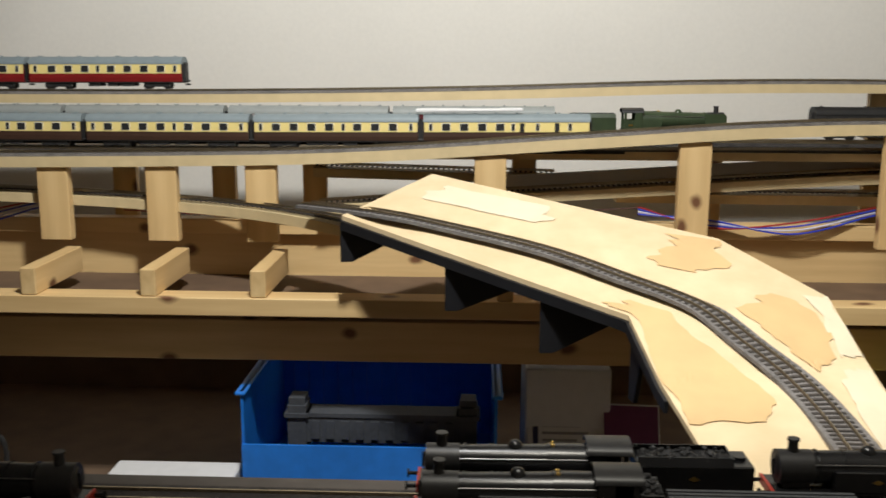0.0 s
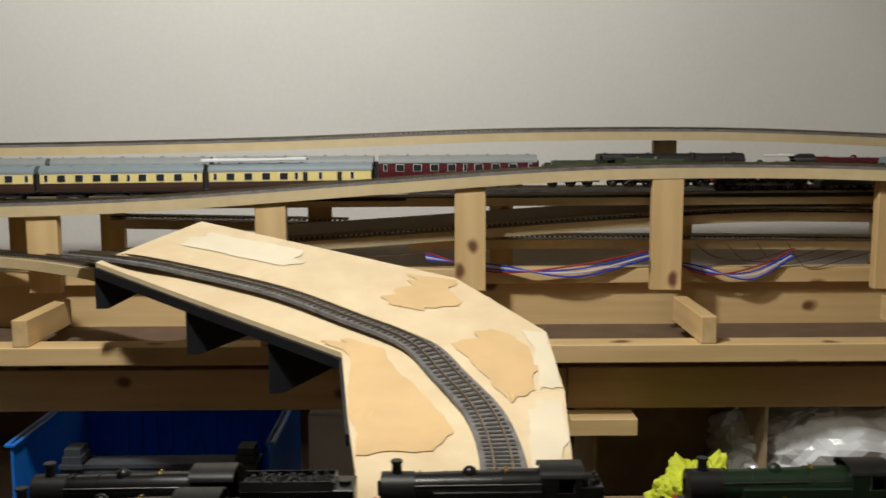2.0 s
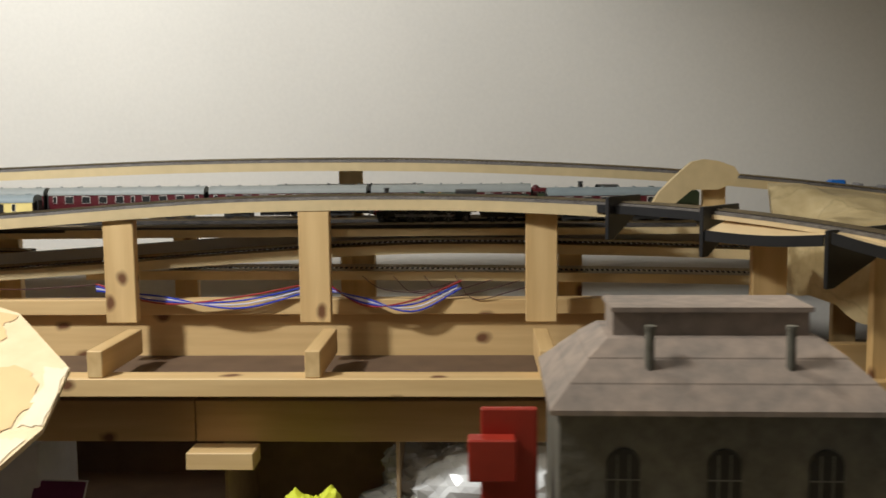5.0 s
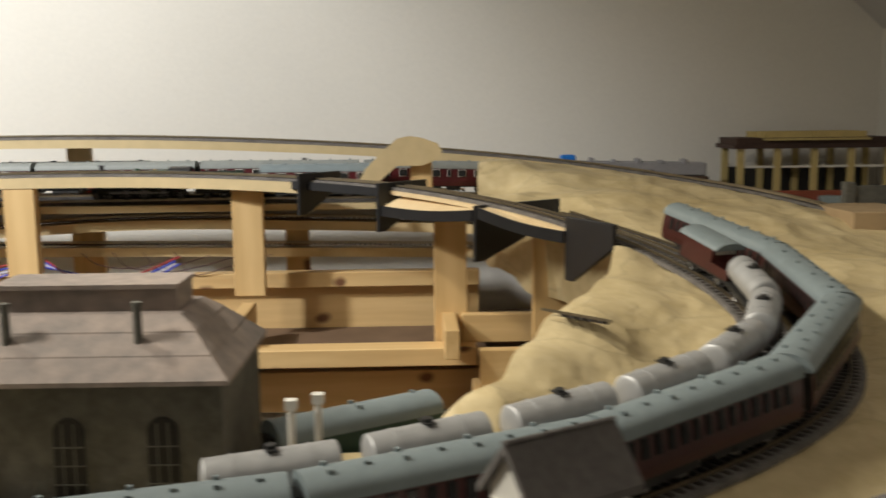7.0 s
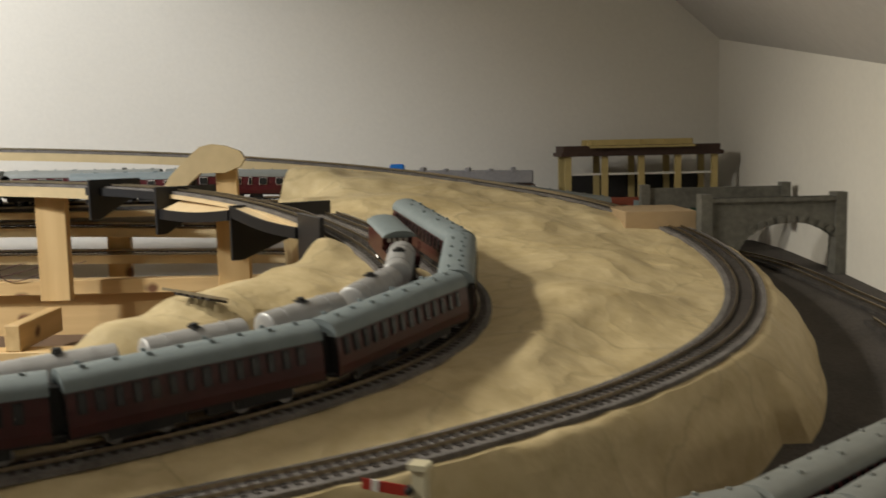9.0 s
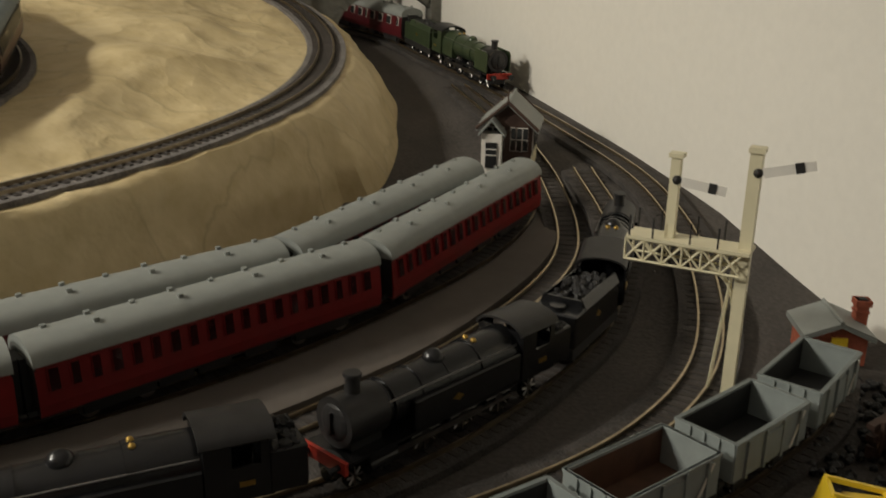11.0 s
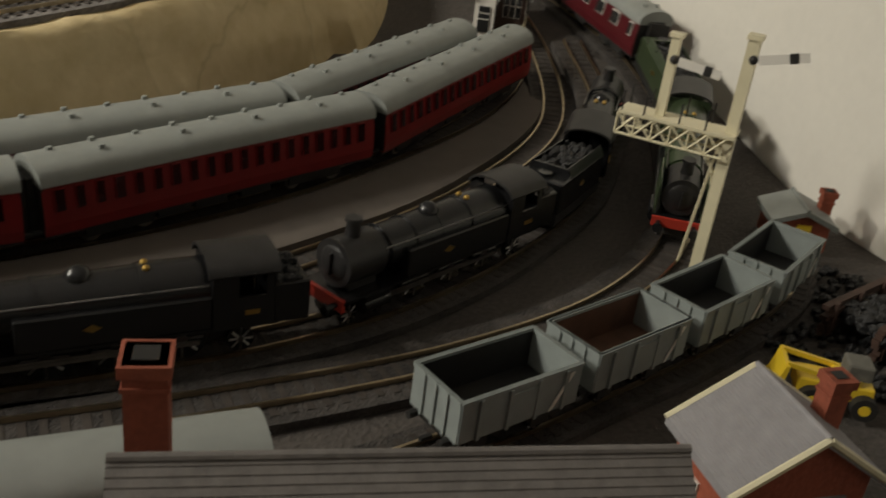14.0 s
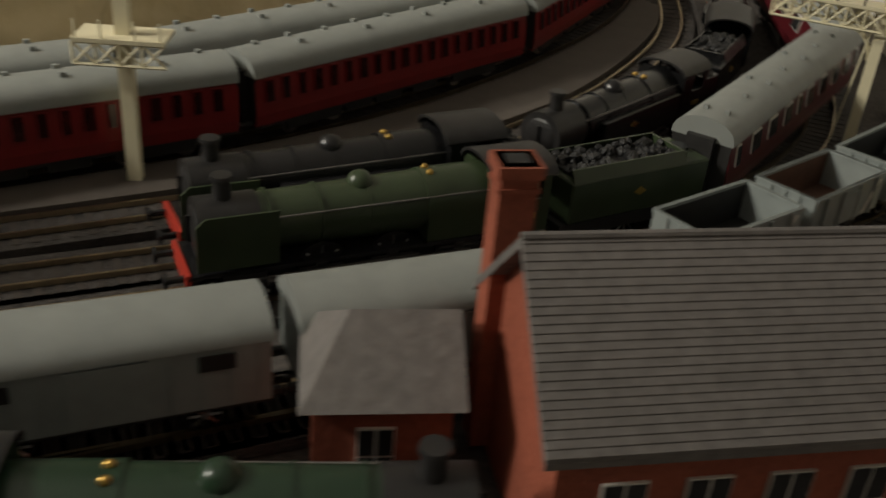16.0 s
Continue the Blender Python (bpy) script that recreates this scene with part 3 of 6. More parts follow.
def van(label, L=0.105):
    t = thing("goods_van", label, "goods van")
    h = L / 2
    bm = bmesh.new()
    slab(bm, -h, h, -0.0165, 0.0165, 0.0140, 0.0390)
    bd = part("body", bm, WAGGREY, t)
    bm = bmesh.new()
    for s in (-1, 1):
        for x in np.linspace(-h + 0.004, h - 0.004, 11):
            slab(bm, x - 0.0005, x + 0.0005, s * 0.0167 - 0.0003, s * 0.0167 + 0.0003, 0.0145, 0.0385)
    part("planking", bm, WAGGREY, bd)
    for s in (-1, 1):
        bm = bmesh.new()
        slab(bm, -0.013, 0.013, s * 0.0170 - 0.0004, s * 0.0170 + 0.0004, 0.0150, 0.0375)
        part("door", bm, WAGGREY, bd)
        bm = bmesh.new()
        for x in (-h + 0.018, h - 0.018):
            slab(bm, x - 0.006, x + 0.006, s * 0.0172 - 0.0003, s * 0.0172 + 0.0003, 0.030, 0.036)
        part("louvre", bm, UNDER, bd)
    bm = bmesh.new()
    prof = [(0.0175 * math.cos(a), 0.0385 + 0.0095 * math.sin(a)) for a in np.linspace(0, math.pi, 13)]
    prism(bm, prof, -h - 0.001, h + 0.001)
    part("roof", bm, PALEROOF, t, "pale grey curved roof", True)
    bm = bmesh.new()
    slab(bm, -h, h, -0.0145, 0.0145, 0.0115, 0.0141)
    for s in (-1, 1):
        slab(bm, s * h, s * (h + 0.007), -0.001, 0.001, 0.0075, 0.0095)
        for y in (-0.0115, 0.0115):
            rod(bm, (s * h, y, 0.0132), (s * (h + 0.005), y, 0.0132), 0.002, seg=8)
    part("underframe", bm, UNDER, t)
    wheels(t, (-h + 0.022, h - 0.022), 0.0064, "wheel", 0.0085)
    return t


def tank_wagon(label):
    t = thing("tank_wagon", label, "tank wagon")
    bm = bmesh.new()
    rod(bm, (-0.037, 0, 0.0285), (0.037, 0, 0.0285), 0.0138, seg=22)
    for s in (-1, 1):
        ball(bm, (s * 0.037, 0, 0.0285), 0.0137, 0.2, 1, 1, 16)
    for x in (-0.022, 0.022):
        rod(bm, (x - 0.0008, 0, 0.0285), (x + 0.0008, 0, 0.0285), 0.0143, seg=22)
    tk = part("tank", bm, TANK, t, "dull silver tank barrel", True)
    bm = bmesh.new()
    rod(bm, (0, 0, 0.0405), (0, 0, 0.0455), 0.0038, 0.0034, seg=12)
    slab(bm, -0.003, 0.003, -0.006, 0.006, 0.0425, 0.0435)
    part("filler_cap", bm, UNDER, tk)
    bm = bmesh.new()
    slab(bm, -0.040, 0.040, -0.0135, 0.0135, 0.0115, 0.0150)
    for s in (-1, 1):
        slab(bm, s * 0.040, s * 0.046, -0.001, 0.001, 0.0075, 0.0095)
        for y in (-0.0115, 0.0115):
            rod(bm, (s * 0.040, y, 0.0132), (s * 0.0445, y, 0.0132), 0.0019, seg=8)
    part("underframe", bm, UNDER, t)
    wheels(t, (-0.022, 0.022), 0.0062, "wheel", 0.0085)
    return t


def brake_van(label):
    t = thing("brake_van", label, "brake van")
    bm = bmesh.new()
    slab(bm, -0.022, 0.030, -0.0160, 0.0160, 0.014, 0.038)
    part("cabin", bm, TEAK, t)
    bm = bmesh.new()
    for s in (-1, 1):
        slab(bm, -0.050, -0.022, s * 0.0158 - 0.0008, s * 0.0158 + 0.0008, 0.014, 0.024)
        rod(bm, (-0.048, s * 0.0150, 0.024), (-0.048, s * 0.0150, 0.0385), 0.0008, seg=6)
        for x in (-0.041, -0.032):
            rod(bm, (x, s * 0.0150, 0.024), (x, s * 0.0150, 0.030), 0.0006, seg=6)
    slab(bm, -0.050, -0.048, -0.0158, 0.0158, 0.014, 0.024)
    part("veranda", bm, TEAK, t, "open veranda with railings")
    bm = bmesh.new()
    prof = [(0.0178 * math.cos(a), 0.0378 + 0.0072 * math.sin(a)) for a in np.linspace(0, math.pi, 13)]
    prism(bm, prof, -0.030, 0.034)
    part("roof", bm, GREYROOF, t, "grey curved roof", True)
    bm = bmesh.new()
    for y in (-0.009, -0.003, 0.003, 0.009):
        slab(bm, 0.0301, 0.0305, y - 0.0018, y + 0.0018, 0.031, 0.035)
        slab(bm, -0.0225, -0.0221, y - 0.0018, y + 0.0018, 0.031, 0.035)
    part("end_window", bm, WPANE, t)
    bm = bmesh.new()
    slab(bm, -0.052, 0.036, -0.0148, 0.0148, 0.0112, 0.0141)
    part("underframe", bm, UNDER, t)
    wheels(t, (-0.028, 0.018), 0.0064, "wheel", 0.0085)
    return t


# ---- the room ----
def wall_piece(name, x0, x1, y0, y1, z0, z1, material, label):
    bm = bmesh.new()
    slab(bm, x0, x1, y0, y1, z0, z1)
    return solo(name, bm, material, label, "wall" if "wall" in name else name.split("_")[0], kind="structure")


WX, WY = 1.462, 1.86
wall_piece("wall_north", -3.0, WX + 0.1, WY, WY + 0.1, -0.8, 2.2, WALL, "plain cream painted back wall of the loft room")
wall_piece("wall_east", WX, WX + 0.1, -2.5, WY, -0.8, 2.2, WALL, "plain cream painted side wall beside the yard")
wall_piece("wall_west", -3.1, -3.0, -2.5, WY, -0.8, 2.2, WALL, "plain cream painted far side wall")
wall_piece("wall_south", -3.0, WX, -2.6, -2.5, -0.8, 2.2, WALL, "plain cream painted wall behind the camera")
wall_piece("floor", -3.0, WX, -2.5, WY, -0.85, -0.8, FLOORM, "dark boarded loft floor under the layout")
bm = bmesh.new()
for ya, yb in ((WY, 0.1), (0.1, -2.5)):
    vs = []
    for dz in (0.0, 0.06):
        for x, y in ((WX, ya), (WX, yb), (0.05, yb), (0.05, ya)):
            vs.append(bm.verts.new((x, y, 0.505 - 0.88 * (x - WX) + 0.158 * (max(y, 0.1) - WY) + dz)))
    for f in ((0, 1, 2, 3), (7, 6, 5, 4), (0, 4, 5, 1), (1, 5, 6, 2), (2, 6, 7, 3), (3, 7, 4, 0)):
        bm.faces.new([vs[i] for i in f])
solo("ceiling_slope", bm, CEIL, "sloping white loft ceiling", "ceiling", kind="structure")
wall_piece("ceiling", -3.0, 0.42, -2.5, WY, 1.46, 1.52, CEIL, "flat white loft ceiling")


# ---- heights of the yard: level, then climbing towards the tunnel ----
def ground(x, y):
    low = float(np.interp(y, (0.42, 0.57, 0.8, 1.05, 1.27, 1.5), (0.0, 0.014, 0.042, 0.075, 0.105, 0.115)))
    high = float(np.interp(y, (0.38, 0.47, 0.56, 0.7, 0.9, 1.27, 1.5), (0.0, 0.02, 0.042, 0.06, 0.078, 0.105, 0.115)))
    k = min(1.0, max(0.0, (x - 1.33) / 0.06))
    return low + (high - low) * k


bm = bmesh.new()
nx, ny = 60, 40
grid = {}
for i in range(nx + 1):
    for j in range(ny + 1):
        x, y = 0.42 + (WX - 0.42) * i / nx, -0.35 + 2.0 * j / ny
        grid[i, j] = bm.verts.new((x, y, ground(x, y) - 0.0035 + 0.0008 * noise.noise(Vector((x * 30, y * 30, 0)))))
for i in range(nx):
    for j in range(ny):
        if -0.35 + 2.0 * j / ny > 0.7 and 0.42 + (WX - 0.42) * i / nx < 1.1:
            continue
        bm.faces.new((grid[i, j], grid[i + 1, j], grid[i + 1, j + 1], grid[i, j + 1]))
solo("ground", bm, YARD, "dark ash and ballast covered yard ground", "ground", kind="structure", smooth=True)
bm = bmesh.new()
slab(bm, -1.9, 0.46, -0.35, 0.715, -0.022, -0.0045)
solo("baseboard", bm, PLATF, "grey painted baseboard of the near yard", "baseboard", kind="structure", bevel=0.001)

# ---- tracks ----
INNER = [(-1.7, 1.43, 0.192), (-1.2, 1.43, 0.199), (-0.9, 1.43, 0.208), (-0.55, 1.43, 0.232), (-0.3, 1.43, 0.249), (-0.1, 1.435, 0.255), (0.13, 1.43, 0.254), (0.34, 1.385, 0.247), (0.5, 1.30, 0.238), (0.64, 1.17, 0.222), (0.74, 1.04, 0.2), (0.805, 0.92, 0.176), (0.832, 0.82, 0.154), (0.817, 0.73, 0.141), (0.767, 0.64, 0.131), (0.68, 0.562, 0.122), (0.56, 0.497, 0.114), (0.42, 0.445, 0.108), (0.2, 0.395, 0.104), (0.05, 0.37, 0.102)]
COACH = [(0.72, 1.22, 0.205), (0.82, 1.08, 0.178), (0.87, 0.97, 0.158), (0.895, 0.86, 0.143), (0.885, 0.75, 0.132), (0.835, 0.64, 0.122), (0.745, 0.553, 0.112), (0.62, 0.475, 0.104), (0.48, 0.415, 0.10), (0.25, 0.36, 0.097), (0.05, 0.33, 0.096)]
OUTER = [(0.05, 0.245, 0.08), (0.3, 0.295, 0.082), (0.571, 0.38, 0.085), (0.739, 0.452, 0.09), (0.877, 0.519, 0.098), (1.016, 0.623, 0.105), (1.133, 0.762, 0.115), (1.207, 0.93, 0.128), (1.235, 1.09, 0.147), (1.22, 1.27, 0.17), (1.13, 1.43, 0.2), (1.0, 1.53, 0.225), (0.8, 1.595, 0.255), (0.55, 1.61, 0.281), (0.3, 1.6, 0.298), (0.0, 1.585, 0.309), (-0.35, 1.58, 0.308), (-0.75, 1.58, 0.295), (-1.2, 1.58, 0.287), (-1.75, 1.58, 0.284)]
MAIN = [(-2.6, 1.525, 0.208), (-1.6, 1.525, 0.208), (-0.9, 1.525, 0.21), (-0.3, 1.525, 0.212), (0.3, 1.525, 0.212), (0.6, 1.55, 0.206), (0.85, 1.61, 0.19), (1.08, 1.65, 0.16), (1.25, 1.62, 0.128), (1.35, 1.5, 0.112), (1.392, 1.3, 0.107), (1.408, 1.1, 0.093), (1.418, 0.92, 0.080), (1.424, 0.75, 0.065), (1.42, 0.6, 0.049), (1.392, 0.48, 0.021), (1.325, 0.37, 0.001), (1.23, 0.292, 0.0), (1.12, 0.252, 0.0), (1.0, 0.236, 0.0), (0.85, 0.23, 0.0), (0.6, 0.228, 0.0), (0.2, 0.228, 0.0), (-0.6, 0.24, 0.0)]
CREAMLINE = [(-2.2, 1.478, 0.196), (-1.2, 1.478, 0.198), (-0.5, 1.478, 0.203), (0.1, 1.483, 0.207), (0.5, 1.483, 0.207)]
STORE = [(-0.4, 1.5635, 0.212), (0.0, 1.5635, 0.212), (0.6, 1.5635, 0.212)]
RISER_A = [(-0.98, 1.47, 0.118), (-0.78, 1.49, 0.13), (-0.456, 1.50, 0.15), (-0.116, 1.50, 0.172), (0.143, 1.50, 0.18), (0.6, 1.49, 0.168), (0.9, 1.42, 0.15)]
RISER_B = [(-0.5, 1.545, 0.133), (-0.04, 1.545, 0.131), (0.52, 1.535, 0.124), (0.85, 1.48, 0.12)]
RISER_C = [(-1.8, 1.465, 0.14), (-1.5, 1.46, 0.137), (-1.27, 1.45, 0.129), (-1.1, 1.42, 0.122), (-0.98, 1.36, 0.118), (-0.86, 1.26, 0.114)]
RISER_D = [(-1.0, 1.56, 0.168), (-0.75, 1.555, 0.163), (-0.6, 1.55, 0.160)]

p_inner = track(INNER, "curved single track climbing from the hill on to the shelf", 0.02, GREYBED)
p_coach = track(COACH, "curved siding on the paper-covered hill under parked coaches", 0.021, GREYBED)
p_outer = track(OUTER, "long curved single track round the hill on to the top shelf", 0.022, GREYBED)
p_main = track(MAIN, "main line from the back shelf through the tunnel to the yard", 0.022, BALLAST)
p_cream = track(CREAMLINE, "storage track on the shelf under parked coaches", 0.022, BALLAST)
p_store = track(STORE, "rear storage track under the top shelf", 0.018)
p_ra = track(RISER_A, "rising track on a narrow shelf below the main shelf")
p_rb = track(RISER_B, "low track on a narrow shelf before the white wall")
p_rc = track(RISER_C, "low track that leads on to the plywood ramp")
p_rd = track(RISER_D, "low far track behind the shelf posts")


def yard_line(pts, label):
    return track([(x, y, ground(x, y)) for x, y in pts], label, 0.02, BALLAST)


p_rear = yard_line([(0.45, 0.345), (0.7, 0.39), (0.95, 0.450), (1.07, 0.50), (1.17, 0.562), (1.27, 0.645), (1.33, 0.73)], "yard siding under the rear row of coaches")
p_red = yard_line([(0.45, 0.30), (0.7, 0.345), (0.9, 0.392), (1.03, 0.438), (1.14, 0.492), (1.25, 0.565), (1.325, 0.65), (1.355, 0.74)], "yard siding under the red coaches")
p_mid = yard_line([(0.3, 0.30), (0.75, 0.312), (0.97, 0.335), (1.08, 0.375), (1.2, 0.445), (1.31, 0.545), (1.355, 0.66), (1.375, 0.80), (1.385, 0.98)], "yard running line beside the platform")
p_blk = yard_line([(0.3, 0.262), (0.7, 0.265), (0.93, 0.272), (1.04, 0.288), (1.12, 0.318), (1.2, 0.368), (1.29, 0.445), (1.36, 0.55), (1.385, 0.66)], "yard line under three parked black engines")
p_wag = yard_line([(0.7, 0.145), (0.95, 0.158), (1.09, 0.185), (1.17, 0.21), (1.25, 0.237), (1.33, 0.275), (1.38, 0.32)], "coal siding under grey mineral wagons")
p_van = yard_line([(0.2, 0.155), (0.7, 0.152), (0.95, 0.152), (1.02, 0.155)], "bay siding under two grey vans")
p_near = track([(-1.6, 0.665, 0.0), (-0.8, 0.663, 0.0), (0.1, 0.668, 0.0), (0.42, 0.66, 0.0)], "near yard track before the ramp", 0.02, BALLAST)
p_near2 = track([(-1.6, 0.615, 0.0), (-0.8, 0.612, 0.0), (0.1, 0.618, 0.0), (0.42, 0.61, 0.0)], "second near yard track before the ramp", 0.02, BALLAST)


# ---- timber shelf ----
def board_under(path, label, w, thick, material=BEAM, drop=0.0032):
    bm = bmesh.new()
    ribbon(bm, path[0], (w, -w), -drop - thick, -drop)
    return solo("track_shelf", bm, material, label, "shelf", group="shelf boards")


def clipped(p, x1):
    q = [v for v in p[0] if v.x < x1 and v.y > 1.2]
    return (q, arc_table(q))


board_under(clipped(p_inner, 0.36), "long curved pine-coloured trackbed board on posts", 0.024, 0.016)
board_under(clipped(p_outer, 0.98), "long pine-coloured top trackbed board near the wall", 0.026, 0.014)
bm = bmesh.new()
for (x0, z0), (x1, z1) in (((-2.4, 0.184), (-0.5, 0.191)), ((-0.5, 0.191), (0.62, 0.194))):
    v = [bm.verts.new(c) for c in ((x0, 1.452, z0), (x1, 1.452, z1), (x1, 1.584, z1 + 0.002), (x0, 1.584, z0 + 0.002), (x0, 1.452, z0 + 0.013), (x1, 1.452, z1 + 0.009), (x1, 1.584, z1 + 0.011), (x0, 1.584, z0 + 0.015))]
    for f in ((3, 2, 1, 0), (4, 5, 6, 7), (0, 1, 5, 4), (1, 2, 6, 5), (2, 3, 7, 6), (3, 0, 4, 7)):
        bm.faces.new([v[i] for i in f])
solo("storage_shelf", bm, BEAM, "wide shelf board that carries two storage tracks", "shelf")
for p, lab in ((p_ra, "rising narrow trackbed board"), (p_rb, "low narrow trackbed board by the wall"), (p_rc, "low narrow trackbed board that joins the ramp"), (p_rd, "far narrow trackbed board behind the posts")):
    board_under(p, lab, 0.022, 0.015)
bm = bmesh.new()
ribbon(bm, [v + Vector((0, 0.024, 0)) for v in p_ra[0] if -0.72 < v.x < 0.75], (0.002, -0.002), -0.003, 0.022)
solo("side_strip", bm, WHITEP, "white card strip along the rising track", "card strip")


def timber(name, x0, x1, y0, y1, z0, z1, label, category="beam", group="", axis="x"):
    """A planed pine board whose grain runs along its object's x."""
    c = ((x0 + x1) / 2, (y0 + y1) / 2, (z0 + z1) / 2)
    dx, dy, dz = (x1 - x0) / 2, (y1 - y0) / 2, (z1 - z0) / 2
    rot = {"x": Matrix(), "y": Matrix.Rotation(radians(90), 4, "Z"), "z": Matrix.Rotation(radians(-90), 4, "Y")}[axis]
    a, b, d = {"x": (dx, dy, dz), "y": (dy, dx, dz), "z": (dz, dy, dx)}[axis]
    bm = bmesh.new()
    slab(bm, -a, a, -b, b, -d, d)
    return solo(name, bm, PINE, label, category, Matrix.Translation(c) @ rot, group, bevel=0.0012)


timber("front_beam", -2.2, 0.60, 1.248, 1.29, -0.012, 0.014, "long planed pine front beam with knots")
timber("lower_beam", -2.2, -0.262, 1.318, 1.34, -0.098, -0.036, "knotty pine board under the front beam")
timber("lower_beam", -0.26, 0.72, 1.318, 1.34, -0.098, -0.036, "knotty pine board under the front beam with dark stain")
timber("block", -0.262, -0.165, 1.27, 1.317, -0.125, -0.1, "short pine block under the beam", "timber block")
timber("rear_board", -2.2, 0.62, 1.50, 1.518, -0.012, 0.086, "wide knotty pine board behind the posts")
timber("ledger", -2.2, 0.62, 1.482, 1.4995, 0.062, 0.087, "pine ledger strip along the rear board")
bm = bmesh.new()
slab(bm, -2.2, 0.62, 1.29, 1.499, -0.013, -0.009)
solo("shelf_floor", bm, FLOORM, "dark boarding between the beams", "board")
post_x = (-1.385, -1.215, -1.06, -0.708, -0.40, -0.095, 0.254)
bracket_dx = (0.018, 0.018, 0.018, 0.01, 0.01, 0.011, -0.013)
for i, x in enumerate(post_x):
    zt = float(np.interp(x, [q[0] for q in INNER[:8]], [q[2] for q in INNER[:8]])) - 0.0195
    timber("shelf_post", x - 0.024, x + 0.024, 1.412, 1.43, 0.062, zt, "upright pine post under the trackbed board", "post", "front posts", "z")
    timber("shelf_bracket", x + bracket_dx[i], x + bracket_dx[i] + 0.022, 1.25, 1.4115, 0.0145, 0.053, "short pine bracket from the post to the front beam", "bracket", "brackets", "y")
    timber("rear_post", x + 0.038, x + 0.078, 1.56, 1.576, -0.012, 0.183, "upright pine post at the back of the shelf", "post", "rear posts", "z")
for x in (-0.06, 0.36, 0.78):
    z = float(np.interp(x, [q[0] for q in OUTER[::-1]], [q[2] for q in OUTER[::-1]])) - 0.0175
    timber("top_shelf_post", x - 0.02, x + 0.02, 1.586, 1.602, -0.012, z, "pine post that carries the top trackbed board", "post", "top posts", "z")
for x, y, zt in ((0.565, 1.30, 0.205), (0.70, 1.22, 0.19)):
    timber("shelf_post", x - 0.024, x + 0.024, y, y + 0.018, 0.0, zt, "upright pine post under the curved black supports", "post", "front posts", "z")
timber("shelf_bracket", 0.552, 0.572, 1.18, 1.299, 0.0145, 0.055, "short pine bracket from the post to the front beam", "bracket", "brackets", "y")
timber("cross_timber", 0.58, 0.80, 1.285, 1.303, 0.012, 0.054, "pine cross timber at the end of the shelf", "beam")
timber("cross_timber", 0.60, 0.80, 1.20, 1.218, -0.03, 0.022, "pine cross timber at the end of the shelf", "beam")
timber("cross_timber", 0.62, 0.80, 1.12, 1.138, -0.06, -0.012, "pine cross timber under the hill", "beam")
timber("end_beam", 0.592, 0.618, 1.02, 1.247, -0.09, -0.03, "pine end beam that runs towards the yard", "beam", "", "y")

# plywood arch that braces the top board
bm = bmesh.new()
prof = [(-0.085, 0.232), (-0.055, 0.232), (-0.02, 0.262), (0.02, 0.262), (0.045, 0.272)]
top = [(0.052, 0.285), (0.045, 0.297), (0.02, 0.306), (0.0, 0.309), (-0.02, 0.305), (-0.045, 0.283), (-0.07, 0.258)]
prism(bm, prof + top, 1.50, 1.515, "y")
arch = solo("arch_brace", bm, BEAM, "curved pine brace cut to an arch shape", "brace", pose(0.507, -0.053, 0.0))
timber("arch_post", 0.508, 0.543, 1.463, 1.477, 0.2035, 0.285, "short pine post behind the arched brace", "post", "", "z")

# ---- black curved supports and the ramp ----
def black_plate(x, y, z, w, h, ang, lab="black painted triangular plywood support plate"):
    bm = bmesh.new()
    prism(bm, [(-0.004, 0.0), (-0.004, -h), (0.012, -h), (w, -0.35 * h), (w, 0.0)], -0.003, 0.003, "y")
    return solo("support_plate", bm, BLACKP, lab, "support plate", pose(x, y, z, 0, 0, ang), "black support plates", bevel=0.0008)


for x, y, z, w, h, a in ((0.345, 1.342, 0.258, 0.085, 0.062, 50), (0.464, 1.274, 0.247, 0.10, 0.069, 48), (0.594, 1.164, 0.224, 0.15, 0.074, 36), (0.698, 1.060, 0.219, 0.098, 0.077, -68)):
    black_plate(x, y, z, w, h, a)


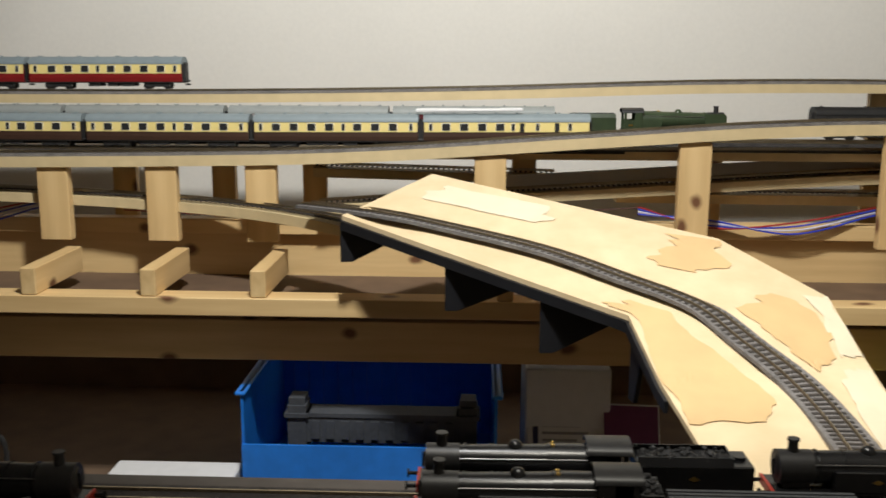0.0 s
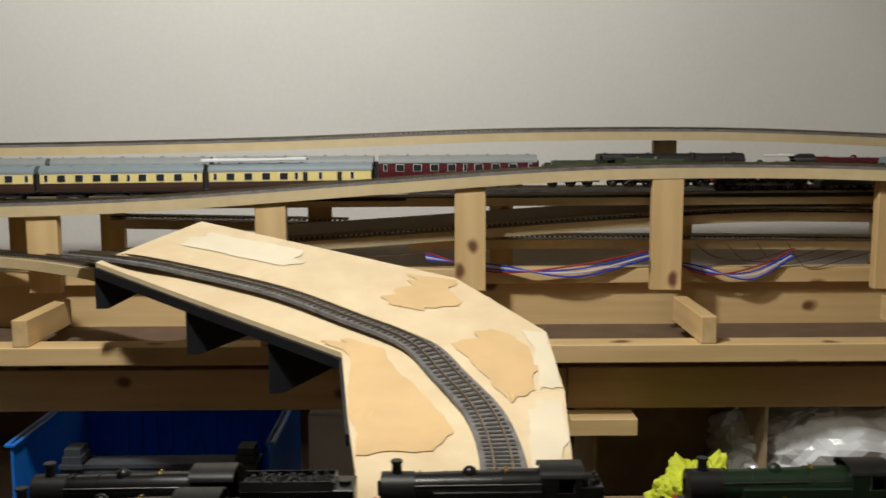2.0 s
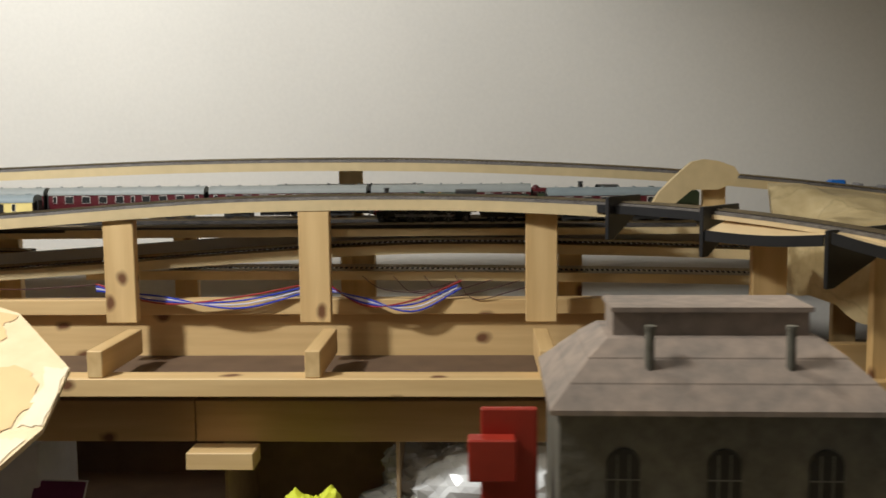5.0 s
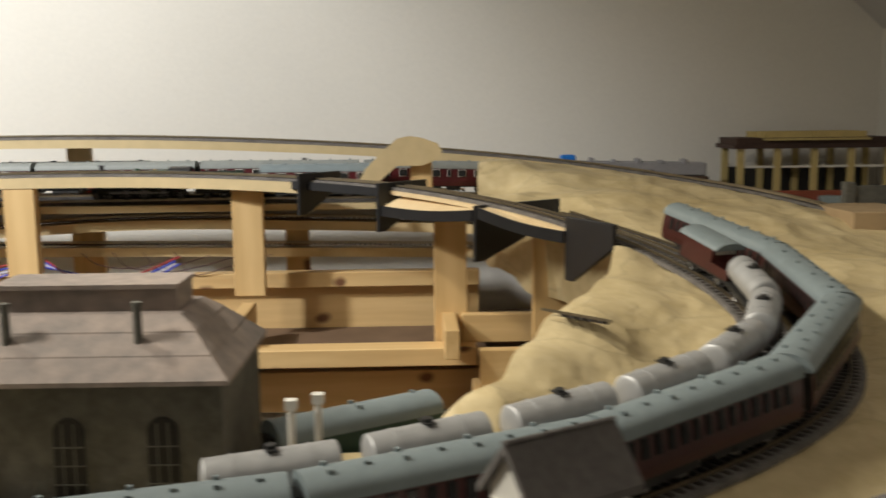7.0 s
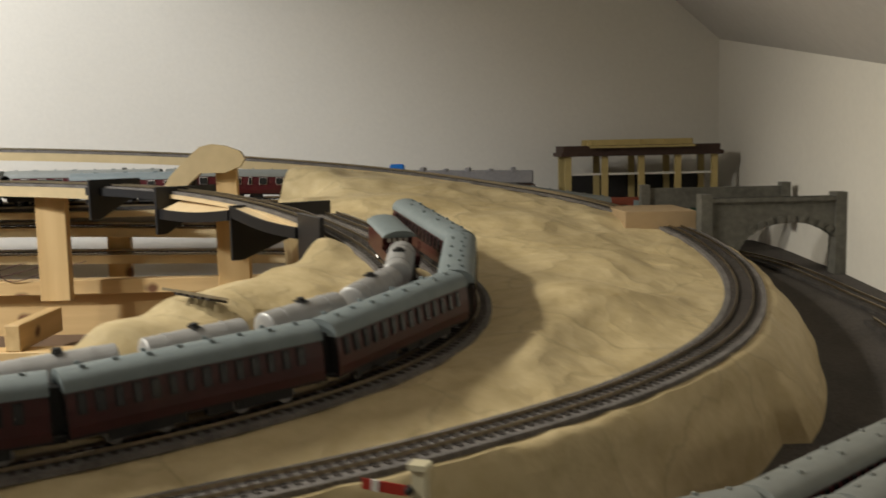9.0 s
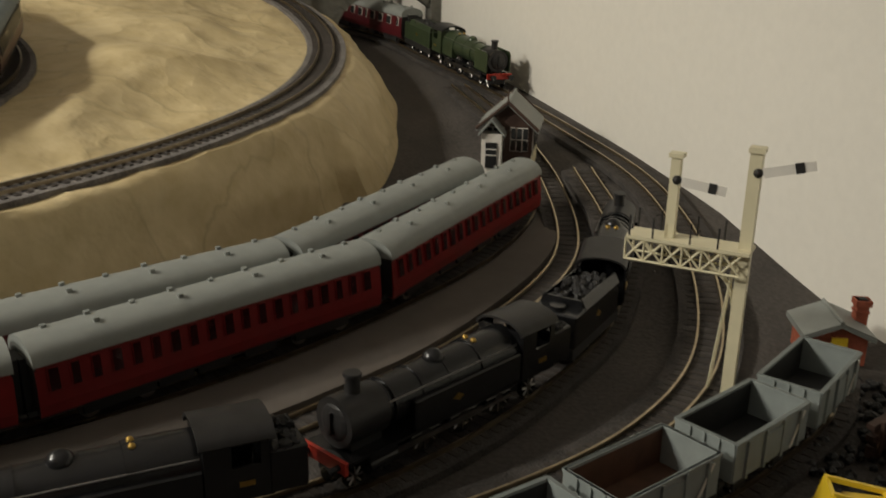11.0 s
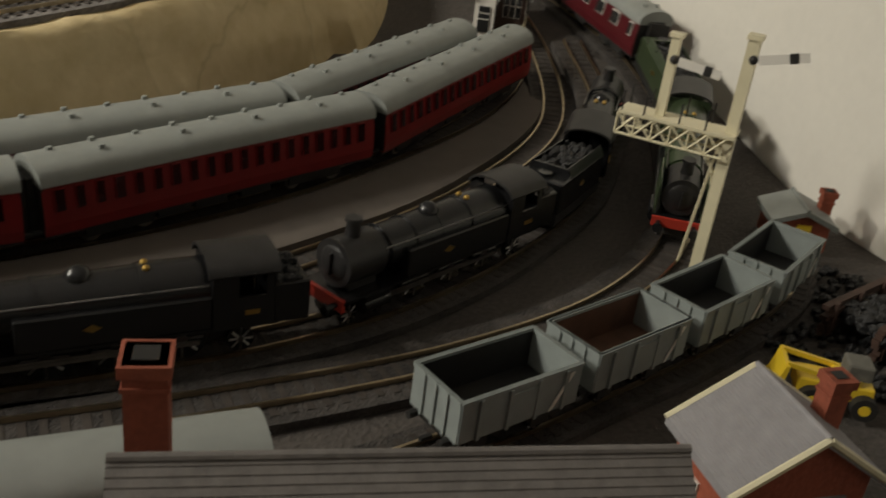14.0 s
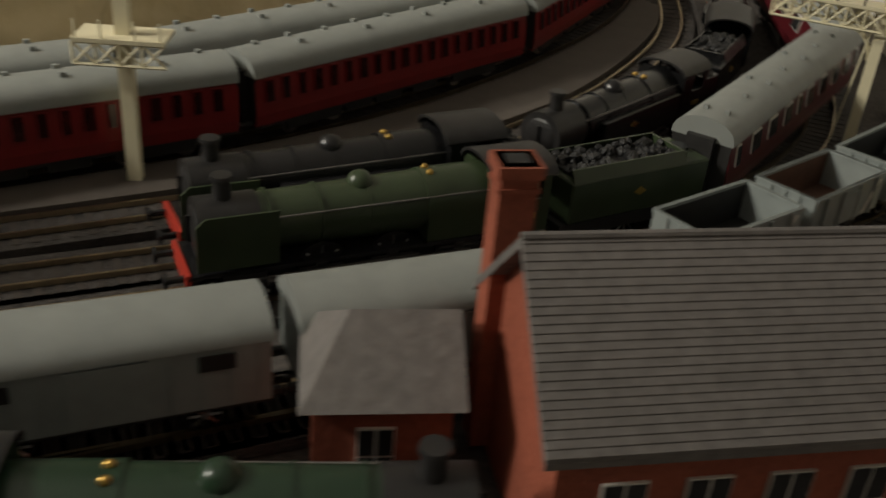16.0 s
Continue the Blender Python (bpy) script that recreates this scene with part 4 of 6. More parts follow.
def deck(near, label):
    """A plywood board between the track and a straight near edge, with a black fascia below that edge."""
    (x0, y0, z0), (x1, y1, z1) = near
    a, b = Vector((x0, y0, z0)), Vector((x1, y1, z1))
    sa, sb = near_arc(p_inner[0], p_inner[1], x0 + 0.055, y0 + 0.03), near_arc(p_inner[0], p_inner[1], x1 + 0.055, y1 + 0.03)
    bm = bmesh.new()
    top, low = [], []
    for i in range(13):
        n = a.lerp(b, i / 12) + Vector((0, 0, -0.004 * math.sin(math.pi * i / 12)))
        f = at_arc(p_inner[0], p_inner[1], sa + (sb - sa) * i / 12) - Vector((0, 0, 0.0034))
        top.append([bm.verts.new(n.lerp(f, k / 4)) for k in range(5)])
        low.append([bm.verts.new(n.lerp(f, k / 4) - Vector((0, 0, 0.004))) for k in range(5)])
    for i in range(12):
        for k in range(4):
            bm.faces.new((top[i][k], top[i + 1][k], top[i + 1][k + 1], top[i][k + 1]))
            bm.faces.new((low[i][k], low[i][k + 1], low[i + 1][k + 1], low[i + 1][k]))
        bm.faces.new((top[i][0], low[i][0], low[i + 1][0], top[i + 1][0]))
        bm.faces.new((top[i][4], top[i + 1][4], low[i + 1][4], low[i][4]))
    for i in (0, 12):
        bm.faces.new([*top[i], *low[i][::-1]])
    solo("deck_board", bm, PLY, label, "trackbed")
    bm = bmesh.new()
    edge = [a.lerp(b, i / 12) + Vector((0, 0, -0.004 * math.sin(math.pi * i / 12))) for i in range(13)]
    ribbon(bm, edge, (-0.0002, -0.0042), -0.013, 0.0012)
    solo("deck_fascia", bm, BLACKP, "black painted wavy fascia below the deck edge", "edge strip")


deck(((0.467, 1.276, 0.214), (0.590, 1.166, 0.217)), "pale plywood deck beside the curved track")
deck(((0.597, 1.158, 0.221), (0.694, 1.063, 0.200)), "second pale plywood deck beside the curved track")
bm = bmesh.new()
ribbon(bm, [v for v in p_inner[0] if v.x > 0.33 and v.y > 0.95], (0.024, -0.024), -0.009, -0.0032)
solo("curved_trackbed", bm, PLY, "curved plywood trackbed on black supports", "trackbed")
bm = bmesh.new()
ribbon(bm, [v for v in p_inner[0] if v.x > 0.335 and v.x < 0.50 and v.y > 1.2], (-0.0245, -0.0275), -0.013, -0.001)
solo("trackbed_edge", bm, BLACKP, "black painted edge strip of the curved trackbed", "edge strip")

# ramp: one bent plywood sheet with patches and black supports
left_e = [Vector(c) for c in ((-0.906, 1.209, 0.140), (-0.7325, 1.10, 0.1035), (-0.559, 0.994, 0.067), (-0.543, 0.882, 0.029), (-0.525, 0.77, 0.004), (-0.52, 0.67, 0.002))]
right_e = [Vector(c) for c in ((-0.792, 1.325, 0.183), (-0.428, 1.143, 0.127), (-0.324, 1.047, 0.078), (-0.315, 0.952, 0.034), (-0.33, 0.77, 0.004), (-0.345, 0.67, 0.002))]


def on_ramp(u, k, dz=0.0):
    """A place on the ramp: u counts the stations down it, k goes from its inner to its outer edge."""
    u = min(max(u, 0.0), 4.999)
    i = int(u)
    a, b = left_e[i].lerp(left_e[i + 1], u - i), right_e[i].lerp(right_e[i + 1], u - i)
    p = a.lerp(b, k)
    return Vector((p.x, p.y, p.z + dz))


bm = bmesh.new()
rows = [[bm.verts.new(on_ramp(i / 8, k / 12, -0.001)) for k in range(13)] for i in range(41)]
for i in range(40):
    for k in range(12):
        bm.faces.new((rows[i][k], rows[i][k + 1], rows[i + 1][k + 1], rows[i + 1][k]))
g = bmesh.ops.extrude_face_region(bm, geom=bm.faces[:])
bmesh.ops.translate(bm, vec=(0, 0, -0.006), verts=[e for e in g["geom"] if isinstance(e, bmesh.types.BMVert)])
ramp_thing = solo("plywood_ramp", bm, PLY, "pale bent plywood ramp with filler patches, carrying a curved track", "ramp")
ramp_pts = [tuple(on_ramp(u, k, 0.0022)) for u, k in ((0.15, 0.16), (0.5, 0.25), (0.97, 0.31), (1.5, 0.335), (2.0, 0.345), (2.6, 0.475), (3.2, 0.60), (3.75, 0.67), (4.9, 0.70))]
p_ramp = track([(-0.97, 1.305, 0.139)] + ramp_pts, "grey ballasted curved track down the plywood ramp", 0.021, GREYBED)


def ramp_patch(corners, material, lab, wob):
    """A skimmed patch with a slightly wandering edge, given by its corners on the ramp."""
    ring = []
    n = len(corners)
    for i in range(n):
        (u0, k0), (u1, k1) = corners[i], corners[(i + 1) % n]
        for j in range(8):
            f = j / 8
            w = 0.10 * noise.noise(Vector((i * 3.1 + f * 4, wob, 0.5))) * math.sin(f * math.pi)
            ring.append((u0 + (u1 - u0) * f + w, min(0.998, max(0.002, k0 + (k1 - k0) * f + 0.5 * w))))
    cu, ck = sum(c[0] for c in ring) / len(ring), sum(c[1] for c in ring) / len(ring)
    bm = bmesh.new()
    loops = [[bm.verts.new(on_ramp(cu + (u - cu) * f, ck + (k - ck) * f, 0.0003)) for u, k in ring] for f in (1.0, 0.8, 0.6, 0.4, 0.2, 0.05)]
    for a, b in zip(loops, loops[1:]):
        for m in range(len(ring)):
            bm.faces.new((a[m], a[(m + 1) % len(ring)], b[(m + 1) % len(ring)], b[m]))
    bm.faces.new(loops[-1])
    part("filler_patch", bm, material, ramp_thing, lab)


ramp_patch(((1.85, 0.02), (1.80, 0.16), (2.15, 0.20), (2.9, 0.36), (3.4, 0.46), (3.65, 0.36), (3.65, 0.01), (2.7, 0.01)), TPATCH, "tan filler patch", 0.3)
ramp_patch(((2.05, 0.52), (1.88, 0.78), (2.25, 0.89), (2.95, 0.86), (3.1, 0.74), (2.55, 0.62)), TPATCH, "tan filler patch", 1.7)
ramp_patch(((1.95, 0.90), (2.0, 0.995), (2.97, 0.995), (2.95, 0.885), (2.25, 0.92)), SPATCH, "pale filler patch", 2.9)
ramp_patch(((0.9, 0.90), (1.05, 0.985), (1.45, 0.84), (1.5, 0.66), (1.33, 0.58), (1.1, 0.70)), TPATCH, "thin tan filler patch", 4.2)
ramp_patch(((3.1, 0.86), (3.15, 0.985), (4.3, 0.98), (4.2, 0.80), (3.5, 0.82)), SPATCH, "pale filler patch", 5.1)
ramp_patch(((0.15, 0.55), (0.12, 0.85), (0.5, 0.90), (0.62, 0.62)), SPATCH, "pale filler patch", 6.3)
for x, y, z, w, h, a in ((-0.905, 1.212, 0.132, 0.085, 0.056, 10), (-0.762, 1.124, 0.102, 0.13, 0.068, 6), (-0.648, 1.054, 0.078, 0.11, 0.075, 4), (-0.553, 0.984, 0.052, 0.03, 0.08, -80)):
    black_plate(x, y, z, w, h, a)
bm = bmesh.new()
ribbon(bm, [on_ramp(u, 0.0) for u in np.linspace(0.0, 3.2, 60)], (0.0005, -0.0035), -0.020, -0.0075)
solo("ramp_edge", bm, BLACKP, "black painted edge strip below the ramp", "edge strip")
# loose end of an older track that meets the ramp
bm = bmesh.new()
slab(bm, -0.012, 0.014, -0.0015, 0.0015, 0, 0.0012)
slab(bm, -0.012, 0.010, 0.006, 0.009, 0, 0.0012)
solo("rail_joiner", bm, RAIL, "loose brass-coloured rail joiner strips at the top of the ramp", "rail joiner", pose(-0.885, 1.235, 0.146, 0, 0, -32))

# ---- paper-covered hill ----
inner_edge = [(-0.11, 0.40), (0.25, 0.48), (0.45, 0.535), (0.55, 0.58), (0.60, 0.67), (0.635, 0.75), (0.70, 0.87), (0.732, 0.96), (0.755, 1.06), (0.72, 1.16), (0.66, 1.28), (0.62, 1.39), (0.62, 1.50), (0.66, 1.63)]
ctrl = []
for p, h in ((p_inner, 0.0), (p_coach, 0.0), (p_outer, 0.0)):
    for v in p[0][::4]:
        if v.x > 0.3 and not (p is p_inner and v.y > 1.1):
            ctrl.append((v.x, v.y, v.z - 0.0036 + h, 1.0))
for x, y, z in ((0.66, 1.52, 0.268), (0.75, 1.5, 0.25), (0.64, 1.42, 0.215), (0.8, 1.35, 0.225), (0.95, 1.25, 0.2), (1.05, 1.05, 0.165), (1.0, 0.85, 0.155), (0.735, 0.965, 0.196), (0.704, 0.872, 0.176), (0.665, 0.81, 0.170), (0.63, 0.74, 0.168), (0.595, 0.66, 0.16), (0.56, 0.59, 0.148), (0.45, 0.54, 0.12), (0.25, 0.485, 0.11)):
    ctrl.append((x, y, z, 0.8))
CT = np.array(ctrl)
po = np.array([(v.x, v.y) for v in p_outer[0] if v.x > 0.3 and v.y < 1.62])


def hill(x, y):
    d2 = (CT[:, 0] - x) ** 2 + (CT[:, 1] - y) ** 2 + 2e-5
    w = CT[:, 3] / d2 ** 1.6
    z = float((w * CT[:, 2]).sum() / w.sum())
    near = math.sqrt(float(d2.min()))
    k = min(1.0, max(0.0, (near - 0.028) / 0.05))
    crease = 0.5 - abs(noise.noise(Vector((x * 9, y * 9, 5)))) - 0.5 * abs(noise.noise(Vector((x * 19, y * 19, 8))))
    return z + k * (0.008 * noise.noise(Vector((x * 7, y * 7, 1))) + 0.013 * crease)


def hill_sheet():
    """Rows run from the inner edge to the outer track's shoulder, then down the skirt."""
    ie = smooth_path([(x, y, 0) for x, y in inner_edge], 0.01)
    oe = [v.copy() for v in p_outer[0] if v.x > 0.04 and (v.x > 0.66 or v.y < 1.2)]
    it, ot = arc_table(ie), arc_table(oe)
    n, m = 210, 64
    bm = bmesh.new()
    rows = []
    for i in range(n + 1):
        a = at_arc(ie, it, it[-1] * i / n)
        s = ot[-1] * i / n
        b, q = at_arc(oe, ot, s), at_arc(oe, ot, s + 0.01)
        d = (q - b).normalized()
        out = Vector((d.y, -d.x, 0)).normalized()
        row = []
        end = Vector((b.x, b.y, 0)) + out * 0.028
        for k in range(m + 1):
            p = Vector((a.x, a.y, 0)).lerp(end, k / m)
            row.append(bm.verts.new((p.x, p.y, hill(p.x, p.y))))
        top = row[-1].co.z
        for k in range(1, 13):
            u = k / 12
            w = 0.03 + 0.05 * u
            p = Vector((b.x, b.y, 0)) + out * (0.028 + (0.034 if b.x < 1.12 else 0.055) * u + 0.006 * noise.noise(Vector((i * 0.12, u * 3, 4))))
            g = ground(p.x, p.y) - 0.006
            if p.y > 1.3:
                g = top - 0.05
            z = top + (g - top) * (u ** 1.35) + 0.004 * noise.noise(Vector((i * 0.2, u * 4, 9))) * math.sin(u * math.pi)
            row.append(bm.verts.new((min(p.x, 1.345) if p.y > 0.8 else p.x, p.y, z)))
        # a turned-down inner lip
        lip = bm.verts.new((a.x + 0.012, a.y - 0.008, row[0].co.z - 0.11))
        rows.append([lip] + row)
    for i in range(n):
        for k in range(len(rows[0]) - 1):
            bm.faces.new((rows[i][k], rows[i][k + 1], rows[i + 1][k + 1], rows[i + 1][k]))
    return bm


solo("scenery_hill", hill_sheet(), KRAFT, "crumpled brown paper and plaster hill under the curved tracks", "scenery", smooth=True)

# ---- parked trains on the shelf ----
def on(path, thing_ob, s_front, L):
    m = placed(path[0], path[1], s_front - L, s_front)
    thing_ob.matrix_basis = Matrix.Translation((0, 0, RAILTOP)) @ m
    return thing_ob


def row_of(path, first, n, s_front, L, gap, group):
    """Copies of one coach behind each other; first becomes the leading one."""
    tagged(first, group=group)
    on(path, first, s_front, L)
    for i in range(1, n):
        copy_thing(first, Matrix.Translation((0, 0, RAILTOP)) @ placed(path[0], path[1], s_front - i * (L + gap) - L, s_front - i * (L + gap)))


MK1 = [(-0.118, 0.005, 1)] + [(x, 0.0125, 1) for x in (-0.094, -0.066, -0.038, -0.010)] + [(0.012, 0.005, 1)] + [(x, 0.0125, 1) for x in (0.034, 0.062, 0.09)] + [(0.118, 0.005, 1)]
BRK = [(-0.118, 0.005, 1)] + [(x, 0.0125, 1) for x in (-0.094, -0.066, -0.038, -0.010)] + [(0.010, 0.005, 1), (0.024, 0.006, 2), (0.048, 0.005, 1), (0.078, 0.006, 2), (0.098, 0.005, 1)]
SUB = [(-0.105 + 0.0115 * i, 0.0042 if i % 3 else 0.0052, 2) for i in range(19)]
choc_front = coach("chocolate and cream brake coach with a grey roof", CHOC, CREAM, GREYROOF, pattern=BRK)
sC = near_arc(p_cream[0], p_cream[1], -0.56, 1.478)
on(p_cream, choc_front, sC, 0.258)
tagged(choc_front, group="chocolate and cream train")
choc = coach("chocolate and cream coach with a grey roof", CHOC, CREAM, GREYROOF, pattern=MK1)
row_of(p_cream, choc, 4, sC - 0.267, 0.258, 0.009, "chocolate and cream train")
bm = bmesh.new()
for i in range(5):
    slab(bm, -0.08 + i * 0.033, -0.045 + i * 0.033, -0.012, 0.012, 0.0, 0.0035 + 0.002 * random.random())
solo("foam_strip", bm, WHITEP, "torn white foam strip lying on a coach roof", "foam strip", pose(-0.745, 1.478, 0.263, 0, -1, 0), bevel=0.001)
sR = near_arc(p_outer[0], p_outer[1], -1.215, 1.58)
red = coach("crimson and cream coach with a grey roof on the top shelf", CRIMSON, CREAM, GREYROOF, pattern=MK1)
tagged(red, group="crimson and cream train")
on(p_outer, red, sR + 0.258, 0.258)
copy_thing(red, Matrix.Translation((0, 0, RAILTOP)) @ placed(p_outer[0], p_outer[1], sR + 0.267, sR + 0.267 + 0.258))
g1 = steam_engine("parked green express engine with a blue-black smokebox on the storage shelf", GREEN)
g1.matrix_basis = pose(0.072, 1.483, 0.207 + RAILTOP, 0, 0, 180)
g1t = tender("parked green tender full of coal on the storage shelf", GREEN)
g1t.matrix_basis = pose(0.208, 1.483, 0.207 + RAILTOP, 0, 0, 180)
m1 = coach("parked maroon coach on the storage shelf", MAROON, None, GREYROOF, L=0.2, pattern=[p for p in MK1 if abs(p[0]) < 0.095])
on(p_cream, m1, near_arc(p_cream[0], p_cream[1], 0.47, 1.483), 0.2)

dz = coach("parked dark brown diesel locomotive on the rear storage track", UNDER, None, UNDER, L=0.245, pattern=[(-0.105, 0.010, 2), (0.105, 0.010, 2), (-0.04, 0.008, 2), (0.0, 0.008, 2), (0.04, 0.008, 2)], vents=4)
dz.matrix_basis = pose(-0.058, 1.5635, 0.212 + RAILTOP)
sl = steam_engine("parked maroon express engine on the rear storage track", MAROON, L=0.2)
sl.matrix_basis = pose(0.25, 1.5635, 0.212 + RAILTOP)
bm = bmesh.new()
for i in range(3):
    slab(bm, i * 0.024, i * 0.024 + 0.026, -0.011, 0.011, 0.0, 0.003 + 0.001 * (i % 2))
solo("foam_strip", bm, WHITEP, "small torn white foam strip lying on a tender", "foam strip", pose(0.105, 1.5635, 0.2645, 0, 0, 0), bevel=0.0008)

# ---- near yard engines ----
eng = steam_engine("weathered black goods engine on the near yard track", LOBLACK, drivers=4)
on(p_near, eng, near_arc(p_near[0], p_near[1], -0.60, 0.66), 0.165)
eng.matrix_basis = eng.matrix_basis @ Matrix.Rotation(math.pi, 4, "Z")
ten = tender("black tender with a full coal load on the near yard track", LOBLACK)
on(p_near, ten, near_arc(p_near[0], p_near[1], -0.555, 0.66) + 0.052, 0.092)
ten.matrix_basis = ten.matrix_basis @ Matrix.Rotation(math.pi, 4, "Z")
e2 = steam_engine("black tank engine with polished boiler on the near yard track", LOBLACK, tank=True)
on(p_near2, e2, near_arc(p_near2[0], p_near2[1], -0.60, 0.61), 0.165)
e2.matrix_basis = e2.matrix_basis @ Matrix.Rotation(math.pi, 4, "Z")
for x, lab, pnt in ((-0.365, "green and black tank engine in the near yard", LOBLACK), (-0.13, "dark green tank engine in the near yard", GREEN), (0.08, "dark green tank engine near the pump house", GREEN)):
    e = steam_engine(lab, pnt, tank=True)
    on(p_near, e, near_arc(p_near[0], p_near[1], x, 0.66) + 0.02, 0.165)
    e.matrix_basis = e.matrix_basis @ Matrix.Rotation(math.pi, 4, "Z")
e3 = steam_engine("black engine at the end of the near yard", LOBLACK)
on(p_near2, e3, near_arc(p_near2[0], p_near2[1], -1.02, 0.61), 0.165)

ob = thing("track_offcut", "short broken piece of dark track lying on the paper", "track piece", pose(0.655, 0.715, hill(0.655, 0.715) + 0.004, -14, 6, -24))
for k in range(5):
    bm = bmesh.new()
    slab(bm, -0.018 + k * 0.008, -0.014 + k * 0.008, -0.014, 0.014, 0, 0.0022)
    part("sleeper", bm, SLEEPER, ob)
for y in (-0.0085, 0.0085):
    bm = bmesh.new()
    slab(bm, -0.036, 0.022, y - 0.0006, y + 0.0006, 0.0022, 0.0046)
    part("rail", bm, RAIL, ob)

pv = van("dark grey van with a ribbed roof in the near yard", 0.126)
pv.matrix_basis = pose(-0.533, 0.566, RAILTOP + 0.000)
for k in range(7):
    bm = bmesh.new()
    slab(bm, -0.063, 0.063, -0.0172 + k * 0.0052, -0.0142 + k * 0.0052, 0.0470, 0.0496)
    part("roof_plank", bm, GREYSHADE, pv, "dark grey roof plank")
p_near3 = track([(-0.9, 0.566, 0.0), (-0.3, 0.566, 0.0), (0.15, 0.566, 0.0)], "third near yard track before the ramp", 0.02, BALLAST)

# ---- trains on the hill ----
mar = coach("dark maroon coach with a grey roof on the hill curve", TEAK, None, GREYROOF, L=0.176, pattern=[p for p in SUB if abs(p[0]) < 0.08], vents=8)
sM = near_arc(p_coach[0], p_coach[1], 0.825, 1.075)
tagged(mar, group="maroon train on the hill")
for i in range(6):
    m = Matrix.Translation((0, 0, RAILTOP)) @ placed(p_coach[0], p_coach[1], sM + i * 0.184, sM + i * 0.184 + 0.176)
    if i == 0:
        mar.matrix_basis = m
    else:
        copy_thing(mar, m)
bv = brake_van("maroon goods brake van with an open veranda", )
sB = near_arc(p_inner[0], p_inner[1], 0.812, 0.90)
bv.matrix_basis = Matrix.Translation((0, 0, RAILTOP)) @ placed(p_inner[0], p_inner[1], sB + 0.05, sB - 0.035)
tw = tank_wagon("dull silver four-wheeled tank wagon")
tagged(tw, group="tank wagons")
for i in range(7):
    s = sB + 0.058 + i * 0.0945
    m = Matrix.Translation((0, 0, RAILTOP)) @ placed(p_inner[0], p_inner[1], s, s + 0.09)
    if i == 0:
        tw.matrix_basis = m
    else:
        copy_thing(tw, m)
gv = coach("grey-green bogie van beside the tank wagons", DIESEL, None, GREYROOF, L=0.125, pattern=(), vents=3)
gv.matrix_basis = pose(0.47, 0.575, 0.088, 0, 0, 31)

# ---- yard trains ----
rear = coach("parked coach with a grey roof in the rear yard siding", MAROON, None, PALEROOF, L=0.228, pattern=SUB, vents=9)
sA = near_arc(p_rear[0], p_rear[1], 1.063, 0.507)
tagged(rear, group="rear yard train")
for i in range(-2, 1):
    m = Matrix.Translation((0, 0, RAILTOP)) @ placed(p_rear[0], p_rear[1], sA + i * 0.237 + 0.0045, sA + i * 0.237 + 0.2325)
    if i == -2:
        rear.matrix_basis = m
    else:
        copy_thing(rear, m)
sub = coach("bright crimson suburban coach with a pale grey roof in the yard", CRIMSON, None, PALEROOF, L=0.228, pattern=SUB, vents=9, glass=REDREFLECT)
sX = near_arc(p_red[0], p_red[1], 1.128, 0.495)
tagged(sub, group="crimson yard train")
for i in range(-3, 1):
    m = Matrix.Translation((0, 0, RAILTOP)) @ placed(p_red[0], p_red[1], sX + i * 0.237 + 0.0045, sX + i * 0.237 + 0.2325)
    if i == -3:
        sub.matrix_basis = m
    else:
        copy_thing(sub, m)
ba_ = steam_engine("black passenger tank engine with a gold crest in the yard", LOBLACK, tank=True)
s0 = near_arc(p_blk[0], p_blk[1], 1.038, 0.287)
ba_.matrix_basis = Matrix.Translation((0, 0, RAILTOP)) @ placed(p_blk[0], p_blk[1], s0 - 0.02, s0 - 0.185)
bb_ = steam_engine("black tank engine with brass details in the yard", LOBLACK, tank=True)
bb_.matrix_basis = Matrix.Translation((0, 0, RAILTOP)) @ placed(p_blk[0], p_blk[1], s0 + 0.172, s0 + 0.008)
bt_ = tender("black tender with coal behind an old goods engine", LOBLACK, 0.08)
bt_.matrix_basis = Matrix.Translation((0, 0, RAILTOP)) @ placed(p_blk[0], p_blk[1], s0 + 0.198, s0 + 0.278)
bc_ = steam_engine("small black goods engine with a tall chimney in the yard", LOBLACK, L=0.125)
bc_.matrix_basis = Matrix.Translation((0, 0, RAILTOP)) @ placed(p_blk[0], p_blk[1], s0 + 0.282, s0 + 0.407)
sW = near_arc(p_wag[0], p_wag[1], 1.325, 0.268)
wg = open_wagon("grey steel mineral wagon, empty, with a dark inside", UNDER)
wr = open_wagon("grey steel mineral wagon, empty, with a rusty inside", RUST)
tagged(wg, group="mineral wagons"), tagged(wr, group="mineral wagons")
for i in range(4):
    s = sW - i * 0.0785
    m = Matrix.Translation((0, 0, RAILTOP)) @ placed(p_wag[0], p_wag[1], s - 0.0335, s + 0.0335)
    if i == 0:
        wg.matrix_basis = m
    elif i == 2:
        wr.matrix_basis = m
    else:
        copy_thing(wg, m)
sV = near_arc(p_van[0], p_van[1], 0.985, 0.152)
vn = van("pale grey covered van in the bay siding")
tagged(vn, group="grey vans")
for i in range(4):
    m = Matrix.Translation((0, 0, RAILTOP)) @ placed(p_van[0], p_van[1], sV - i * 0.116 - 0.105, sV - i * 0.116)
    if i == 0:
        vn.matrix_basis = m
    else:
        copy_thing(vn, m)
nl = steam_engine("weathered dark green engine beside the station building", GREEN, tank=True)
nl.matrix_basis = pose(0.838, 0.07, 0.004, 0, 0, -16)


